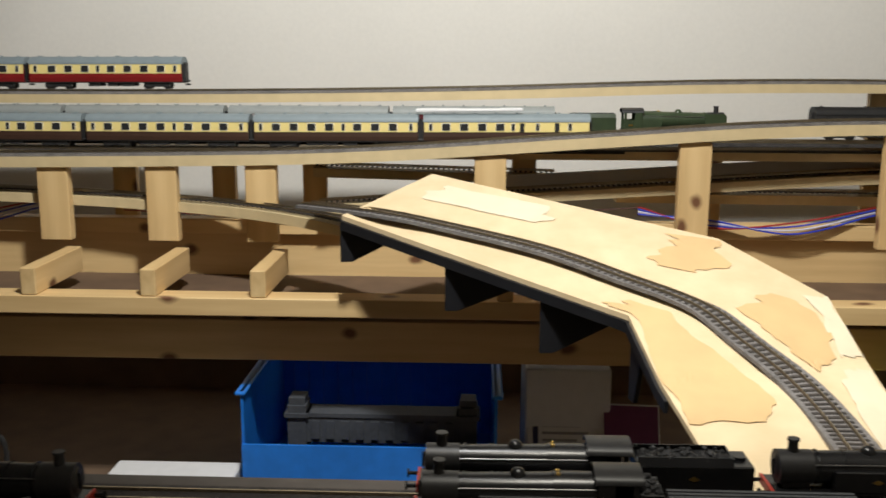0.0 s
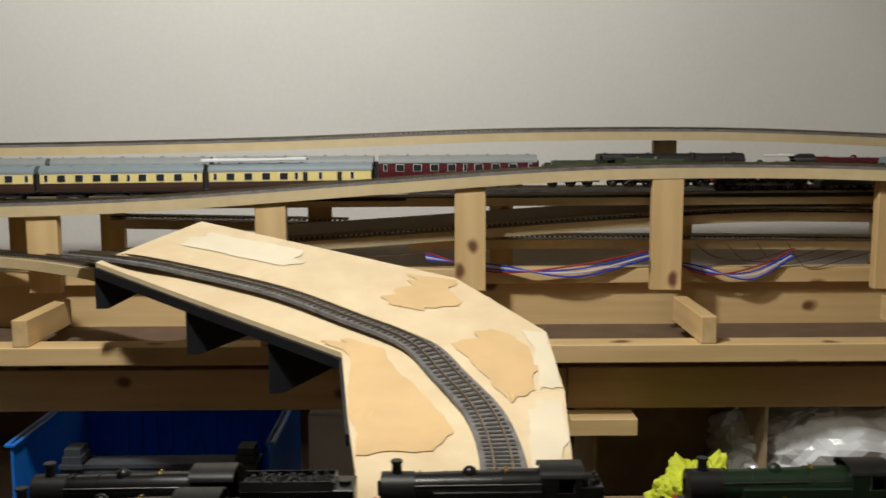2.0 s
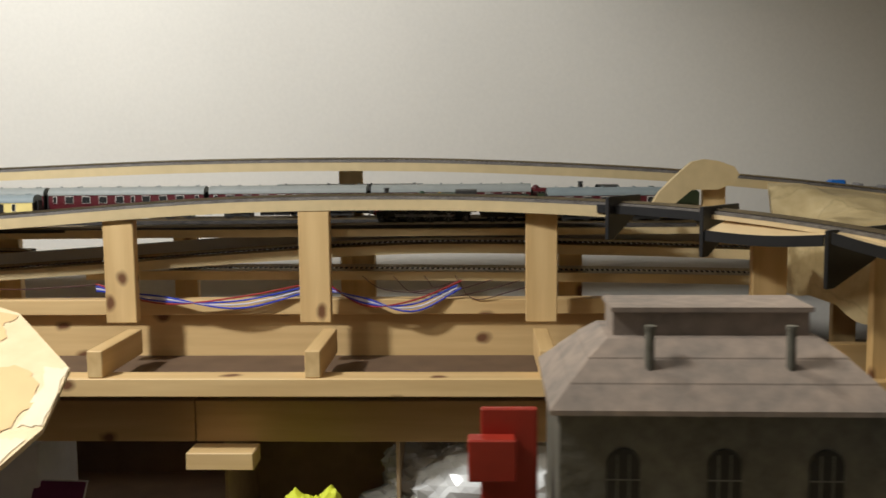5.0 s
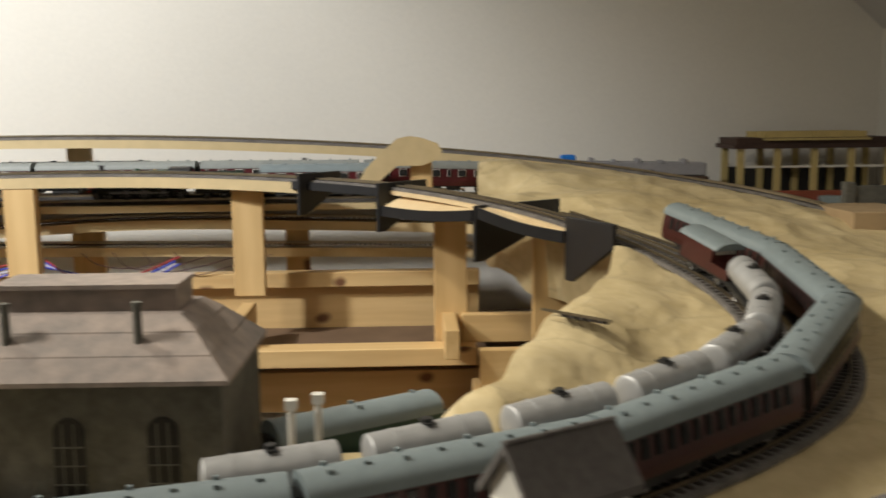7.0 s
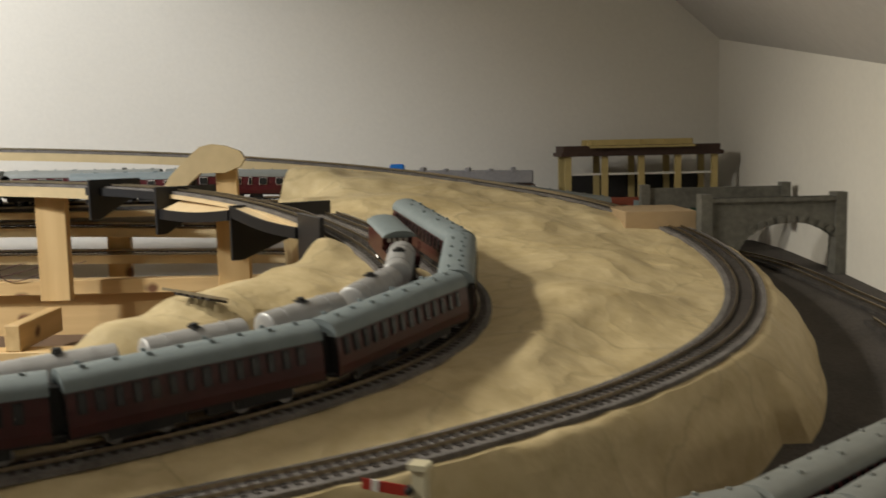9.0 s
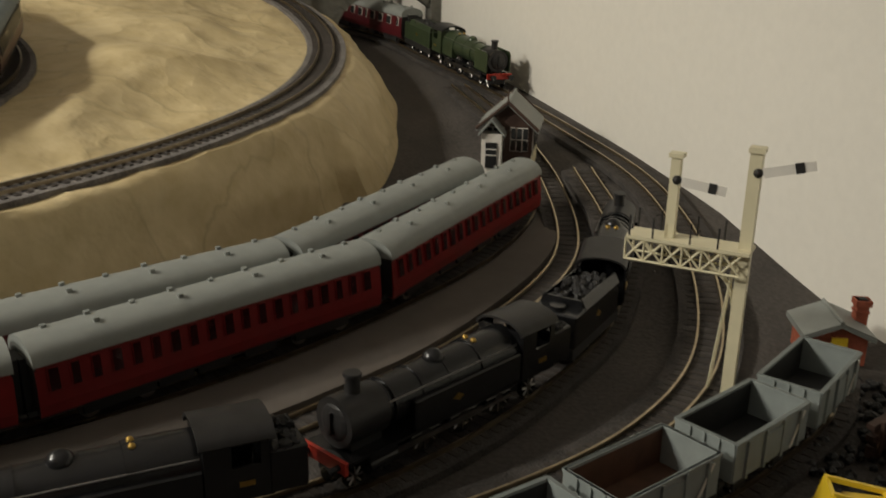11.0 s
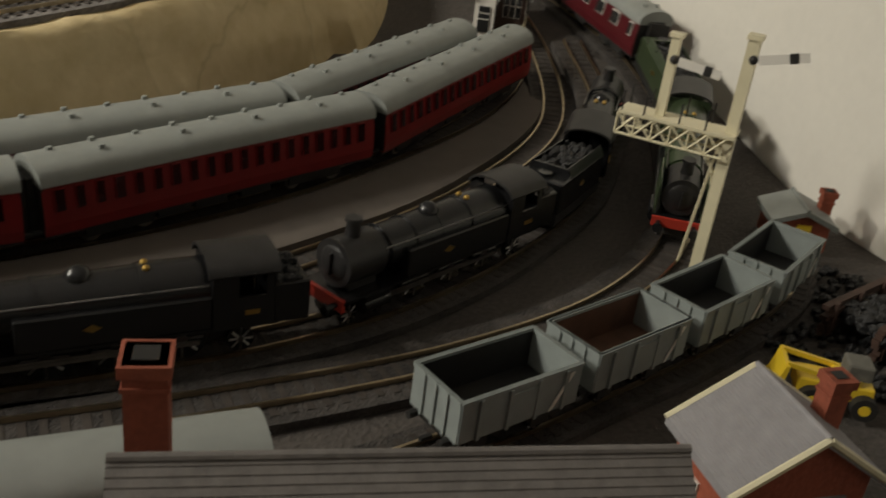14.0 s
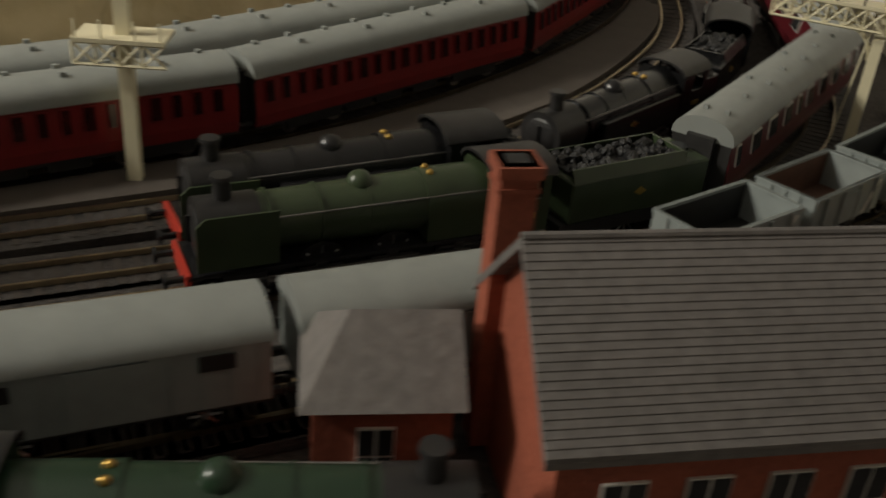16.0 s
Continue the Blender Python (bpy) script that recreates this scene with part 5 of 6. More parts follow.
# ---- buildings ----
def gable_house(name, label, w, d, eave, ridge, walls, roof, over=0.006, slates=True):
    """Ridge along x, centred, base at z = 0."""
    t = thing(name, label, "model building")
    bm = bmesh.new()
    prism(bm, [(-d / 2, 0), (d / 2, 0), (d / 2, eave), (0, ridge - 0.002), (-d / 2, eave)], -w / 2, w / 2)
    part("wall", bm, walls, t)
    run = math.hypot(d / 2 + over, ridge - eave)
    for s in (-1, 1):
        n = 24 if slates else 1
        deck_bm = bmesh.new()
        zb = eave - (ridge - eave) * over / (d / 2)
        v = [deck_bm.verts.new(c) for c in ((-w / 2 - over, s * (d / 2 + over), zb - 0.0030), (w / 2 + over, s * (d / 2 + over), zb - 0.0030), (w / 2 + over, 0, ridge - 0.0030), (-w / 2 - over, 0, ridge - 0.0030), (-w / 2 - over, s * (d / 2 + over), zb - 0.0008), (w / 2 + over, s * (d / 2 + over), zb - 0.0008), (w / 2 + over, 0, ridge - 0.0008), (-w / 2 - over, 0, ridge - 0.0008))]
        for f in ((3, 2, 1, 0), (4, 5, 6, 7), (0, 1, 5, 4), (1, 2, 6, 5), (2, 3, 7, 6), (3, 0, 4, 7)):
            deck_bm.faces.new([v[k] for k in f])
        slope = part("roof_slope", deck_bm, roof, t)
        for i in range(n):
            bm = bmesh.new()
            u0, u1 = i / n, (i + 1) / n
            y0, y1 = s * (d / 2 + over) * (1 - u0), s * (d / 2 + over) * (1 - u1)
            zb = eave - (ridge - eave) * over / (d / 2)
            z0, z1 = zb + (ridge - zb) * u0, zb + (ridge - zb) * u1
            v = [bm.verts.new(c) for c in ((-w / 2 - over, y0, z0 + 0.0010), (w / 2 + over, y0, z0 + 0.0010), (w / 2 + over, y1, z1 + 0.0005), (-w / 2 - over, y1, z1 + 0.0005), (-w / 2 - over, y0, z0 - 0.0006), (w / 2 + over, y0, z0 - 0.0006), (w / 2 + over, y1, z1 - 0.0006), (-w / 2 - over, y1, z1 - 0.0006))]
            for f in ((0, 1, 2, 3), (7, 6, 5, 4), (0, 4, 5, 1), (1, 5, 6, 2), (2, 6, 7, 3), (3, 7, 4, 0)):
                bm.faces.new([v[k] for k in f])
            part("slate_course", bm, roof, slope)
    bm = bmesh.new()
    rod(bm, (-w / 2 - over, 0, ridge + 0.0005), (w / 2 + over, 0, ridge + 0.0005), 0.0014, seg=8)
    part("ridge_tiles", bm, roof, t)
    return t


def barge(t, w, d, eave, ridge, over, material):
    for e in (-1, 1):
        bm = bmesh.new()
        x = e * (w / 2 + over)
        for s in (-1, 1):
            rod(bm, (x, s * (d / 2 + over), eave - (ridge - eave) * over / (d / 2)), (x, 0, ridge), 0.0016, seg=6)
        part("barge_board", bm, material, t)


def house_window(t, x, y, z, w, h, axis="y", s=-1, frame_m=WPANE, bars=1):
    bm = bmesh.new()
    if axis == "y":
        slab(bm, x - w / 2, x + w / 2, y - 0.0006, y + 0.0006, z, z + h)
    else:
        slab(bm, x - 0.0006, x + 0.0006, y - w / 2, y + w / 2, z, z + h)
    f = part("window", bm, frame_m, t, "window with a pale frame")
    for i in range(bars + 1):
        for j in range(2):
            a0, a1 = -w / 2 + w * i / (bars + 1) + 0.0005, -w / 2 + w * (i + 1) / (bars + 1) - 0.0005
            b0, b1 = z + h * j / 2 + 0.0005, z + h * (j + 1) / 2 - 0.0005
            bm = bmesh.new()
            if axis == "y":
                slab(bm, x + a0, x + a1, y + s * 0.0008 - 0.0002, y + s * 0.0008 + 0.0002, b0, b1)
            else:
                slab(bm, x + s * 0.0008 - 0.0002, x + s * 0.0008 + 0.0002, y + a0, y + a1, b0, b1)
            part("pane", bm, GLASS, f)


def chimney_stack(t, x, y, z0, z1, r=0.006):
    bm = bmesh.new()
    slab(bm, x - r, x + r, y - r, y + r, z0, z1)
    slab(bm, x - r - 0.0012, x + r + 0.0012, y - r - 0.0012, y + r + 0.0012, z1 - 0.004, z1)
    slab(bm, x - r - 0.0006, x + r + 0.0006, y - r - 0.0006, y + r + 0.0006, z1 - 0.009, z1 - 0.0075)
    c = part("chimney_stack", bm, BRICK, t)
    bm = bmesh.new()
    slab(bm, x - r * 0.6, x + r * 0.6, y - r * 0.6, y + r * 0.6, z1 - 0.001, z1 + 0.0004)
    part("flue", bm, UNDER, c)


# station building: long brick range with a slate roof
st = gable_house("station_building", "red brick station building with a grey slate roof and tall chimney", 0.146, 0.080, 0.064, 0.101, BRICK, SLATE)
st.matrix_basis = pose(1.0085, 0.0685, 0.0, 0, 0, -11.5)
chimney_stack(st, -0.0725, 0.0345, 0.0, 0.110, 0.0062)
for x in (-0.052, -0.026, 0.0, 0.026, 0.052):
    house_window(st, x, -0.0405, 0.018, 0.014, 0.026)
annex = thing("station_annex", "small hipped-roof brick annex of the station", "model building", pose(0.902, 0.116, 0.0, 0, 0, -15))
bm = bmesh.new()
slab(bm, -0.022, 0.022, -0.024, 0.024, 0, 0.042)
part("wall", bm, BRICK, annex)
bm = bmesh.new()
v = [bm.verts.new(c) for c in ((-0.026, -0.028, 0.0422), (0.026, -0.028, 0.0422), (0.026, 0.028, 0.0422), (-0.026, 0.028, 0.0422), (-0.010, 0, 0.062), (0.026, 0, 0.062))]
for f in ((3, 2, 1, 0), (0, 1, 5, 4), (2, 3, 4, 5), (3, 0, 4), (1, 2, 5)):
    bm.faces.new([v[k] for k in f])
part("hipped_roof", bm, SLATE, annex)
house_window(annex, -0.002, -0.0245, 0.012, 0.012, 0.022)

# cottage
CW, CD, CE, CR = 0.040, 0.062, 0.0429, 0.0634
ct = gable_house("cottage", "red brick cottage with a pale slate roof and cream barge boards", CW, CD, CE, CR, BRICK, SLATELT, 0.005, True)
ct.matrix_basis = pose(1.1835, 0.109, 0.0, 0, 0, 84)
barge(ct, CW, CD, CE, CR, 0.005, SIGCREAM)
house_window(ct, -CW / 2 - 0.0004, -0.014, 0.010, 0.012, 0.018, "x", -1)
house_window(ct, -CW / 2 - 0.0004, 0.003, 0.012, 0.007, 0.014, "x", -1, DIESEL, 0)
house_window(ct, 0.004, CD / 2 + 0.0004, 0.010, 0.010, 0.016, "y", 1)
for y in (-0.014, 0.0170):
    bm = bmesh.new()
    slab(bm, -CW / 2 - 0.0012, -CW / 2 + 0.001, y - 0.0075, y + 0.0075, 0.0292, 0.0312)
    part("lintel", bm, SLATELT, ct, "pale stone lintel")
bm = bmesh.new()
slab(bm, -CW / 2 - 0.0010, -CW / 2 + 0.001, 0.0115, 0.0225, 0.0, 0.029)
dd = part("door", bm, WPANE, ct, "cream panelled door")
for y in (0.0145, 0.0195):
    for z0, z1 in ((0.002, 0.011), (0.014, 0.027)):
        bm = bmesh.new()
        slab(bm, -CW / 2 - 0.0016, -CW / 2 - 0.0008, y - 0.0017, y + 0.0017, z0, z1)
        part("door_panel", bm, GLASS if z0 > 0.01 else CREAM, dd)
bm = bmesh.new()
slab(bm, -CW / 2 - 0.006, -CW / 2, 0.0100, 0.0240, 0.0, 0.0025)
part("doorstep", bm, SLATELT, ct)
chimney_stack(ct, 0.008, -0.0265, 0.035, 0.068, 0.0045)

# platelayers' hut
ht = gable_house("platelayers_hut", "small brick hut with a pale lean roof against the wall", 0.034, 0.038, 0.022, 0.030, BRICK, PALEROOF, 0.004, False)
ht.matrix_basis = pose(1.404, 0.348, 0.0, 0, 0, 65)
chimney_stack(ht, 0.006, -0.020, 0.0, 0.038, 0.004)
bm = bmesh.new()
slab(bm, -0.0182, -0.0168, -0.006, 0.004, 0.0, 0.019)
part("door", bm, YELLOW, ht, "yellow door")

# signal box
sbx = gable_house("signal_box", "cream and brown signal box with a pale slate roof", 0.062, 0.046, 0.058, 0.078, TIMBERD, PALEROOF, 0.006, True)
sbx.matrix_basis = pose(1.335, 0.715, ground(1.335, 0.715) + 0.004, 0, 0, 60)
barge(sbx, 0.062, 0.046, 0.058, 0.078, 0.006, TIMBERD)
for e in (-1, 1):
    for y in (-0.011, 0.011):
        house_window(sbx, e * 0.0315, y, 0.032, 0.017, 0.022, "x", e, WPANE, 2)
for x in (-0.02, 0.0, 0.02):
    house_window(sbx, x, -0.0235, 0.032, 0.017, 0.022, "y", -1, WPANE, 2)
bm = bmesh.new()
slab(bm, -0.0315, 0.0315, -0.0236, -0.0226, 0.012, 0.028)
part("lower_panel", bm, SIGCREAM, sbx, "cream lower panelling")
bm = bmesh.new()
slab(bm, -0.046, -0.0318, 0.004, 0.0225, 0.0, 0.050)
pc = part("porch", bm, WPANE, sbx, "white boarded porch with a small gable")
bm = bmesh.new()
prism(bm, [(0.001, 0.0475), (0.0132, 0.062), (0.0255, 0.0475), (0.0255, 0.0500), (0.0132, 0.0645), (0.001, 0.0500)], -0.050, -0.031)
part("porch_roof", bm, PALEROOF, sbx, "small slate porch roof")
bm = bmesh.new()
slab(bm, -0.0472, -0.0458, 0.008, 0.0185, 0.018, 0.042)
part("porch_window", bm, GLASS, pc, "dark window")
for z in (0.030, 0.0355):
    bm = bmesh.new()
    slab(bm, -0.0478, -0.0470, 0.008, 0.0185, z, z + 0.0008)
    part("glazing_bar", bm, WPANE, pc)
for y in (-0.020, -0.008, 0.002):
    bm = bmesh.new()
    slab(bm, -0.0326, -0.0314, y, y + 0.0008, 0.0, 0.056)
    part("corner_timber", bm, TIMBERD, sbx)
bm = bmesh.new()
rod(bm, (-0.037, 0, 0.078), (-0.037, 0, 0.090), 0.0009, 0.0003, seg=6)
part("finial", bm, TIMBERD, sbx)

# pump house with a hipped, weathered roof
ph = thing("pump_house", "grey stone pump house with arched windows and a weathered hipped roof", "model building", pose(0.2995, 0.567, 0.0, 0, 0, -1))
bm = bmesh.new()
slab(bm, -0.0955, 0.0955, -0.062, 0.062, 0, 0.181)
part("wall", bm, STONE, ph, "", False, 0.001)
bm = bmesh.new()
lv = [(0.101, 0.069, 0.1795), (0.101, 0.069, 0.1825), (0.0885, 0.056, 0.1945), (0.088, 0.0555, 0.1955), (0.0765, 0.042, 0.2065), (0.076, 0.0415, 0.2075), (0.064, 0.030, 0.2165)]
rings = [[bm.verts.new((sx * a, sy * b, z)) for sx, sy in ((-1, -1), (1, -1), (1, 1), (-1, 1))] for a, b, z in lv]
for a, b in zip(rings, rings[1:]):
    for k in range(4):
        bm.faces.new((a[k], a[(k + 1) % 4], b[(k + 1) % 4], b[k]))
bm.faces.new(rings[0][::-1]), bm.faces.new(rings[-1])
part("hipped_roof", bm, WEATH, ph)
bm = bmesh.new()
slab(bm, -0.0595, 0.0595, -0.02, 0.02, 0.2165, 0.2325)
slab(bm, -0.061, 0.061, -0.024, 0.024, 0.2315, 0.2345)
part("roof_lantern", bm, WEATH, ph)
for x in (-0.041, 0.041):
    bm = bmesh.new()
    rod(bm, (x, -0.046, 0.200), (x, -0.046, 0.2265), 0.0028, seg=12)
    rod(bm, (x, -0.046, 0.2255), (x, -0.046, 0.2275), 0.0034, seg=12)
    part("roof_vent_pipe", bm, STONE, ph)
for x in (-0.058, 0.0, 0.058):
    bm = bmesh.new()
    prof = [(x - 0.0095, 0.104), (x + 0.0095, 0.104)] + [(x + 0.0095 * math.cos(a), 0.149 + 0.0095 * math.sin(a)) for a in np.linspace(0, math.pi, 11)]
    prism(bm, prof, -0.0632, -0.0618, "y")
    w = part("arched_window", bm, UNDER, ph, "dark arched window")
    bm = bmesh.new()
    for dx in (-0.0035, 0.0035):
        slab(bm, x + dx - 0.0005, x + dx + 0.0005, -0.0638, -0.0630, 0.104, 0.155)
    for z in (0.116, 0.128, 0.140):
        slab(bm, x - 0.0095, x + 0.0095, -0.0638, -0.0630, z - 0.0004, z + 0.0004)
    part("glazing_bars", bm, STONE, w)
bm = bmesh.new()
slab(bm, -0.097, 0.097, -0.0645, 0.0645, 0.094, 0.098)
part("string_course", bm, STONE, ph)
bm = bmesh.new()
slab(bm, 0.158, 0.194, 0.555, 0.561, 0.0, 0.168)
slab(bm, 0.150, 0.180, 0.540, 0.5545, 0.125, 0.152)
solo("red_board", bm, REDP, "plain red board standing beside the pump house", "board", bevel=0.001)

# yard office on the near baseboard
yo = gable_house("platform_hut", "white boarded hut with a brown slate roof", 0.05, 0.030, 0.121, 0.139, WPANE, SLATE, 0.004, True)
yo.matrix_basis = pose(0.572, 0.308, 0.072, 0, 0, 30)
for y in (-0.010, 0.010):
    house_window(yo, -0.0255, y * 0.6, 0.089, 0.014, 0.024, "x", -1, WPANE, 2)
for x in (-0.008, 0.014):
    house_window(yo, x, -0.0155, 0.089, 0.014, 0.022, "y", -1, WPANE, 1)
bm = bmesh.new()
slab(bm, -0.2, 0.45, -0.06, 0.06, -0.1, -0.001)
bk = solo("upper_yard_board", bm, PLATF, "grey raised board beside the hill", "baseboard", pose(0.20, 0.30, 0.073), kind="structure")

# tunnel portal
pt = thing("tunnel_portal", "dark grey stone tunnel portal against the wall", "tunnel portal", pose(1.356, 1.262, 0.0))
bm = bmesh.new()
zb, zt, xo = 0.098, 0.214, 0.098
outline = [(-xo, zb), (-0.052, zb)] + [(0.035 - 0.078 * math.cos(a) - 0.009, 0.125 + 0.052 * math.sin(a)) for a in np.linspace(0, math.pi, 15)] + [(0.100, zb), (0.105, zb), (0.105, zt), (-xo, zt)]
prism(bm, outline, -0.008, 0.008, "y")
part("portal_wall", bm, STONE, pt)
bm = bmesh.new()
slab(bm, -xo - 0.004, 0.105, -0.012, 0.012, zt - 0.006, zt)
for x in (-xo, 0.098):
    slab(bm, x - 0.008, x + 0.008, -0.013, 0.013, zb, zt + 0.006)
part("coping", bm, STONE, pt)
n = 17
for k in range(n):
    bm = bmesh.new()
    a = math.pi * (k + 0.5) / n
    c = Vector((0.026 - 0.083 * math.cos(a), -0.0095, 0.125 + 0.057 * math.sin(a)))
    slab(bm, -0.0045, 0.0045, -0.0012, 0.0012, -0.005, 0.005, Matrix.Translation(c) @ Matrix.Rotation(a - math.pi / 2, 4, "Y"))
    part("arch_stone", bm, STONE, pt)
bm = bmesh.new()
slab(bm, -0.145, 0.09, 0.17, 0.182, 0.19, 0.222)
for x in (-0.145, 0.085):
    slab(bm, x - 0.007, x + 0.007, 0.166, 0.186, 0.16, 0.228)
part("rear_parapet", bm, STONE, pt)
bm = bmesh.new()
slab(bm, 1.145, 1.25, 1.275, 1.42, 0.13, 0.196)
solo("card_box", bm, CARD, "plain brown cardboard box beside the tunnel", "box", pose(0, 0, 0), bevel=0.001)

# rear corner board with the canopy building
bm = bmesh.new()
slab(bm, 0.72, WX - 0.002, 1.66, WY - 0.003, 0.15, 0.165)
solo("corner_board", bm, PLATF, "dark board in the far corner of the room", "baseboard", kind="structure")
cn = thing("canopy_building", "cream framed canopy shed with a dark roof and glazed top", "model building", pose(1.265, 1.745, 0.165))
bm = bmesh.new()
slab(bm, -0.155, 0.155, -0.055, 0.055, 0.108, 0.116)
slab(bm, -0.150, 0.150, -0.050, 0.050, 0.116, 0.128)
part("roof", bm, TIMBERD, cn, "dark brown roof edge")
bm = bmesh.new()
for s in (-1, 1):
    slab(bm, -0.100, 0.100, s * 0.02 - 0.02, s * 0.02 + 0.02, 0.130, 0.133, Matrix.Rotation(radians(-8 * s), 4, "X"))
part("roof_light", bm, CANCREAM, cn, "cream glazed roof light")
bm = bmesh.new()
for x in np.linspace(-0.095, 0.095, 5):
    slab(bm, x - 0.0015, x + 0.0015, -0.045, 0.045, 0.128, 0.139)
for y in (-0.040, 0.0, 0.040):
    slab(bm, -0.1, 0.1, y - 0.0015, y + 0.0015, 0.128, 0.139)
part("roof_light_bars", bm, CANCREAM, cn)
for x in np.linspace(-0.140, 0.140, 5):
    for y in (-0.045, 0.045):
        bm = bmesh.new()
        slab(bm, x - 0.006, x + 0.006, y - 0.004, y + 0.004, 0.0, 0.108)
        part("column", bm, CANCREAM, cn)
bm = bmesh.new()
slab(bm, -0.14, 0.14, -0.047, -0.045, 0.072, 0.076)
slab(bm, -0.14, 0.14, 0.044, 0.046, 0.072, 0.076)
part("rail_bar", bm, WPANE, cn)
bm = bmesh.new()
slab(bm, -0.14, 0.14, 0.046, 0.048, 0.0, 0.07)
part("back_panel", bm, UNDER, cn)
bm = bmesh.new()
slab(bm, -0.13, 0.10, -0.075, -0.058, 0.0, 0.03)
part("brick_base", bm, BRICK, cn, "red brick low wall")
ds = coach("dark green diesel railcar with pale windscreen in the corner", DIESEL, None, GREYROOF, L=0.16, pattern=[p for p in MK1 if abs(p[0]) < 0.07], vents=2)
ds.matrix_basis = pose(1.30, 1.55, 0.142, 0, 0, -12)
bm = bmesh.new()
slab(bm, -0.0812, -0.0802, -0.013, 0.013, 0.028, 0.040)
part("windscreen", bm, WPANE, ds, "pale windscreen")
for k, (x, y, L, lab) in enumerate(((0.93, 1.72, 0.26, "grey card sleeve of loose track lying on the corner board"), (0.98, 1.69, 0.22, "second grey card sleeve of loose track"))):
    bm = bmesh.new()
    slab(bm, -L / 2, L / 2, -0.02, 0.02, 0, 0.024)
    for i in range(6):
        slab(bm, -L / 2 + i * L / 6, -L / 2 + i * L / 6 + 0.01, -0.021, 0.021, 0.02, 0.027 + 0.003 * (i % 2))
    solo("track_sleeve", bm, SLATELT, lab, "package", pose(x, y, 0.165 + 0.062 * (1 - k), 0, 1.0, -6), bevel=0.002)
bm = bmesh.new()
slab(bm, 0.80, 1.06, 1.675, 1.75, 0.165, 0.224)
solo("storage_box", bm, TIMBERD, "low dark box under the loose track", "box", bevel=0.002)
bm = bmesh.new()
slab(bm, -0.014, 0.014, -0.012, 0.012, 0.0, 0.018)
solo("blue_block", bm, BLUEP, "small bright blue plastic block", "block", pose(0.80, 1.70, 0.248), bevel=0.003)

# ---- signals ----
def lattice(bm, a, b, h, n, r=0.0007):
    a, b = Vector(a), Vector(b)
    for i in range(n):
        p, q = a.lerp(b, i / n), a.lerp(b, (i + 1) / n)
        d = Vector((0, 0, -h))
        rod(bm, p, q + d, r, seg=4), rod(bm, p + d, q, r, seg=4), rod(bm, p, p + d, r, seg=4)
    rod(bm, a, b, r * 1.3, seg=4), rod(bm, a + Vector((0, 0, -h)), b + Vector((0, 0, -h)), r * 1.3, seg=4)


def signal_arm(t, x, z, tilt, body, stripe, length=0.026):
    bm = bmesh.new()
    m = Matrix.Translation((x, -0.0045, z)) @ Matrix.Rotation(radians(tilt), 4, "Y")
    slab(bm, 0.002, length, -0.0004, 0.0004, -0.0028, 0.0028, m)
    a = part("signal_arm", bm, body, t)
    bm = bmesh.new()
    slab(bm, length * 0.64, length * 0.80, -0.0008, 0.0008, -0.0029, 0.0029, m)
    part("stripe", bm, stripe, a)
    bm = bmesh.new()
    ball(bm, (x - 0.001, -0.003, z), 0.0028)
    part("lamp_case", bm, UNDER, a)


gn = thing("bracket_signal", "cream lattice bracket signal with two white arms and a ladder", "railway signal", pose(1.302, 0.315, 0.0, 0, 0, 0))
gn.matrix_basis = pose(1.302, 0.318, 0.0, 0, 0, -48) 
bm = bmesh.new()
slab(bm, -0.0035, 0.0035, -0.0035, 0.0035, 0.0, 0.150)
slab(bm, -0.0045, 0.0045, -0.0045, 0.0045, 0.150, 0.153)
part("main_post", bm, SIGCREAM, gn)
bm = bmesh.new()
slab(bm, -0.047, -0.0415, -0.003, 0.003, 0.093, 0.142)
slab(bm, -0.0485, -0.040, -0.004, 0.004, 0.142, 0.1445)
part("doll_post", bm, SIGCREAM, gn)
bm = bmesh.new()
slab(bm, -0.068, 0.004, -0.010, 0.010, 0.0915, 0.0935)
part("platform", bm, SIGCREAM, gn)
bm = bmesh.new()
for y in (-0.009, 0.009):
    lattice(bm, (-0.068, y, 0.0915), (0.0, y, 0.0915), 0.013, 6)
for k in range(8):
    a0, a1 = k / 8 * math.pi / 2, (k + 1) / 8 * math.pi / 2
    rod(bm, (-0.022 + 0.0185 * math.sin(a0), 0, 0.0585 + 0.020 * math.cos(a0)), (-0.022 + 0.0185 * math.sin(a1), 0, 0.0585 + 0.020 * math.cos(a1)), 0.0014, seg=5)
part("lattice_girder", bm, SIGCREAM, gn)
bm = bmesh.new()
for x in (-0.066, -0.052, -0.03, -0.014):
    rod(bm, (x, -0.0095, 0.0935), (x, -0.0095, 0.106), 0.0006, seg=5)
    rod(bm, (x, 0.0095, 0.0935), (x, 0.0095, 0.106), 0.0006, seg=5)
part("railing", bm, UNDER, gn)
bm = bmesh.new()
for y in (-0.0035, 0.0035):
    rod(bm, (-0.012, y, 0.0), (-0.0045, y, 0.092), 0.0006, seg=5)
for k in range(26):
    z = 0.003 + k * 0.0035
    x = -0.012 + 0.0075 * z / 0.092
    rod(bm, (x, -0.0035, z), (x, 0.0035, z), 0.0005, seg=4)
part("ladder", bm, SIGCREAM, gn)
signal_arm(gn, 0.003, 0.139, -16, WPANE, UNDER, 0.030)
signal_arm(gn, -0.0415, 0.129, 6, WPANE, UNDER, 0.028)


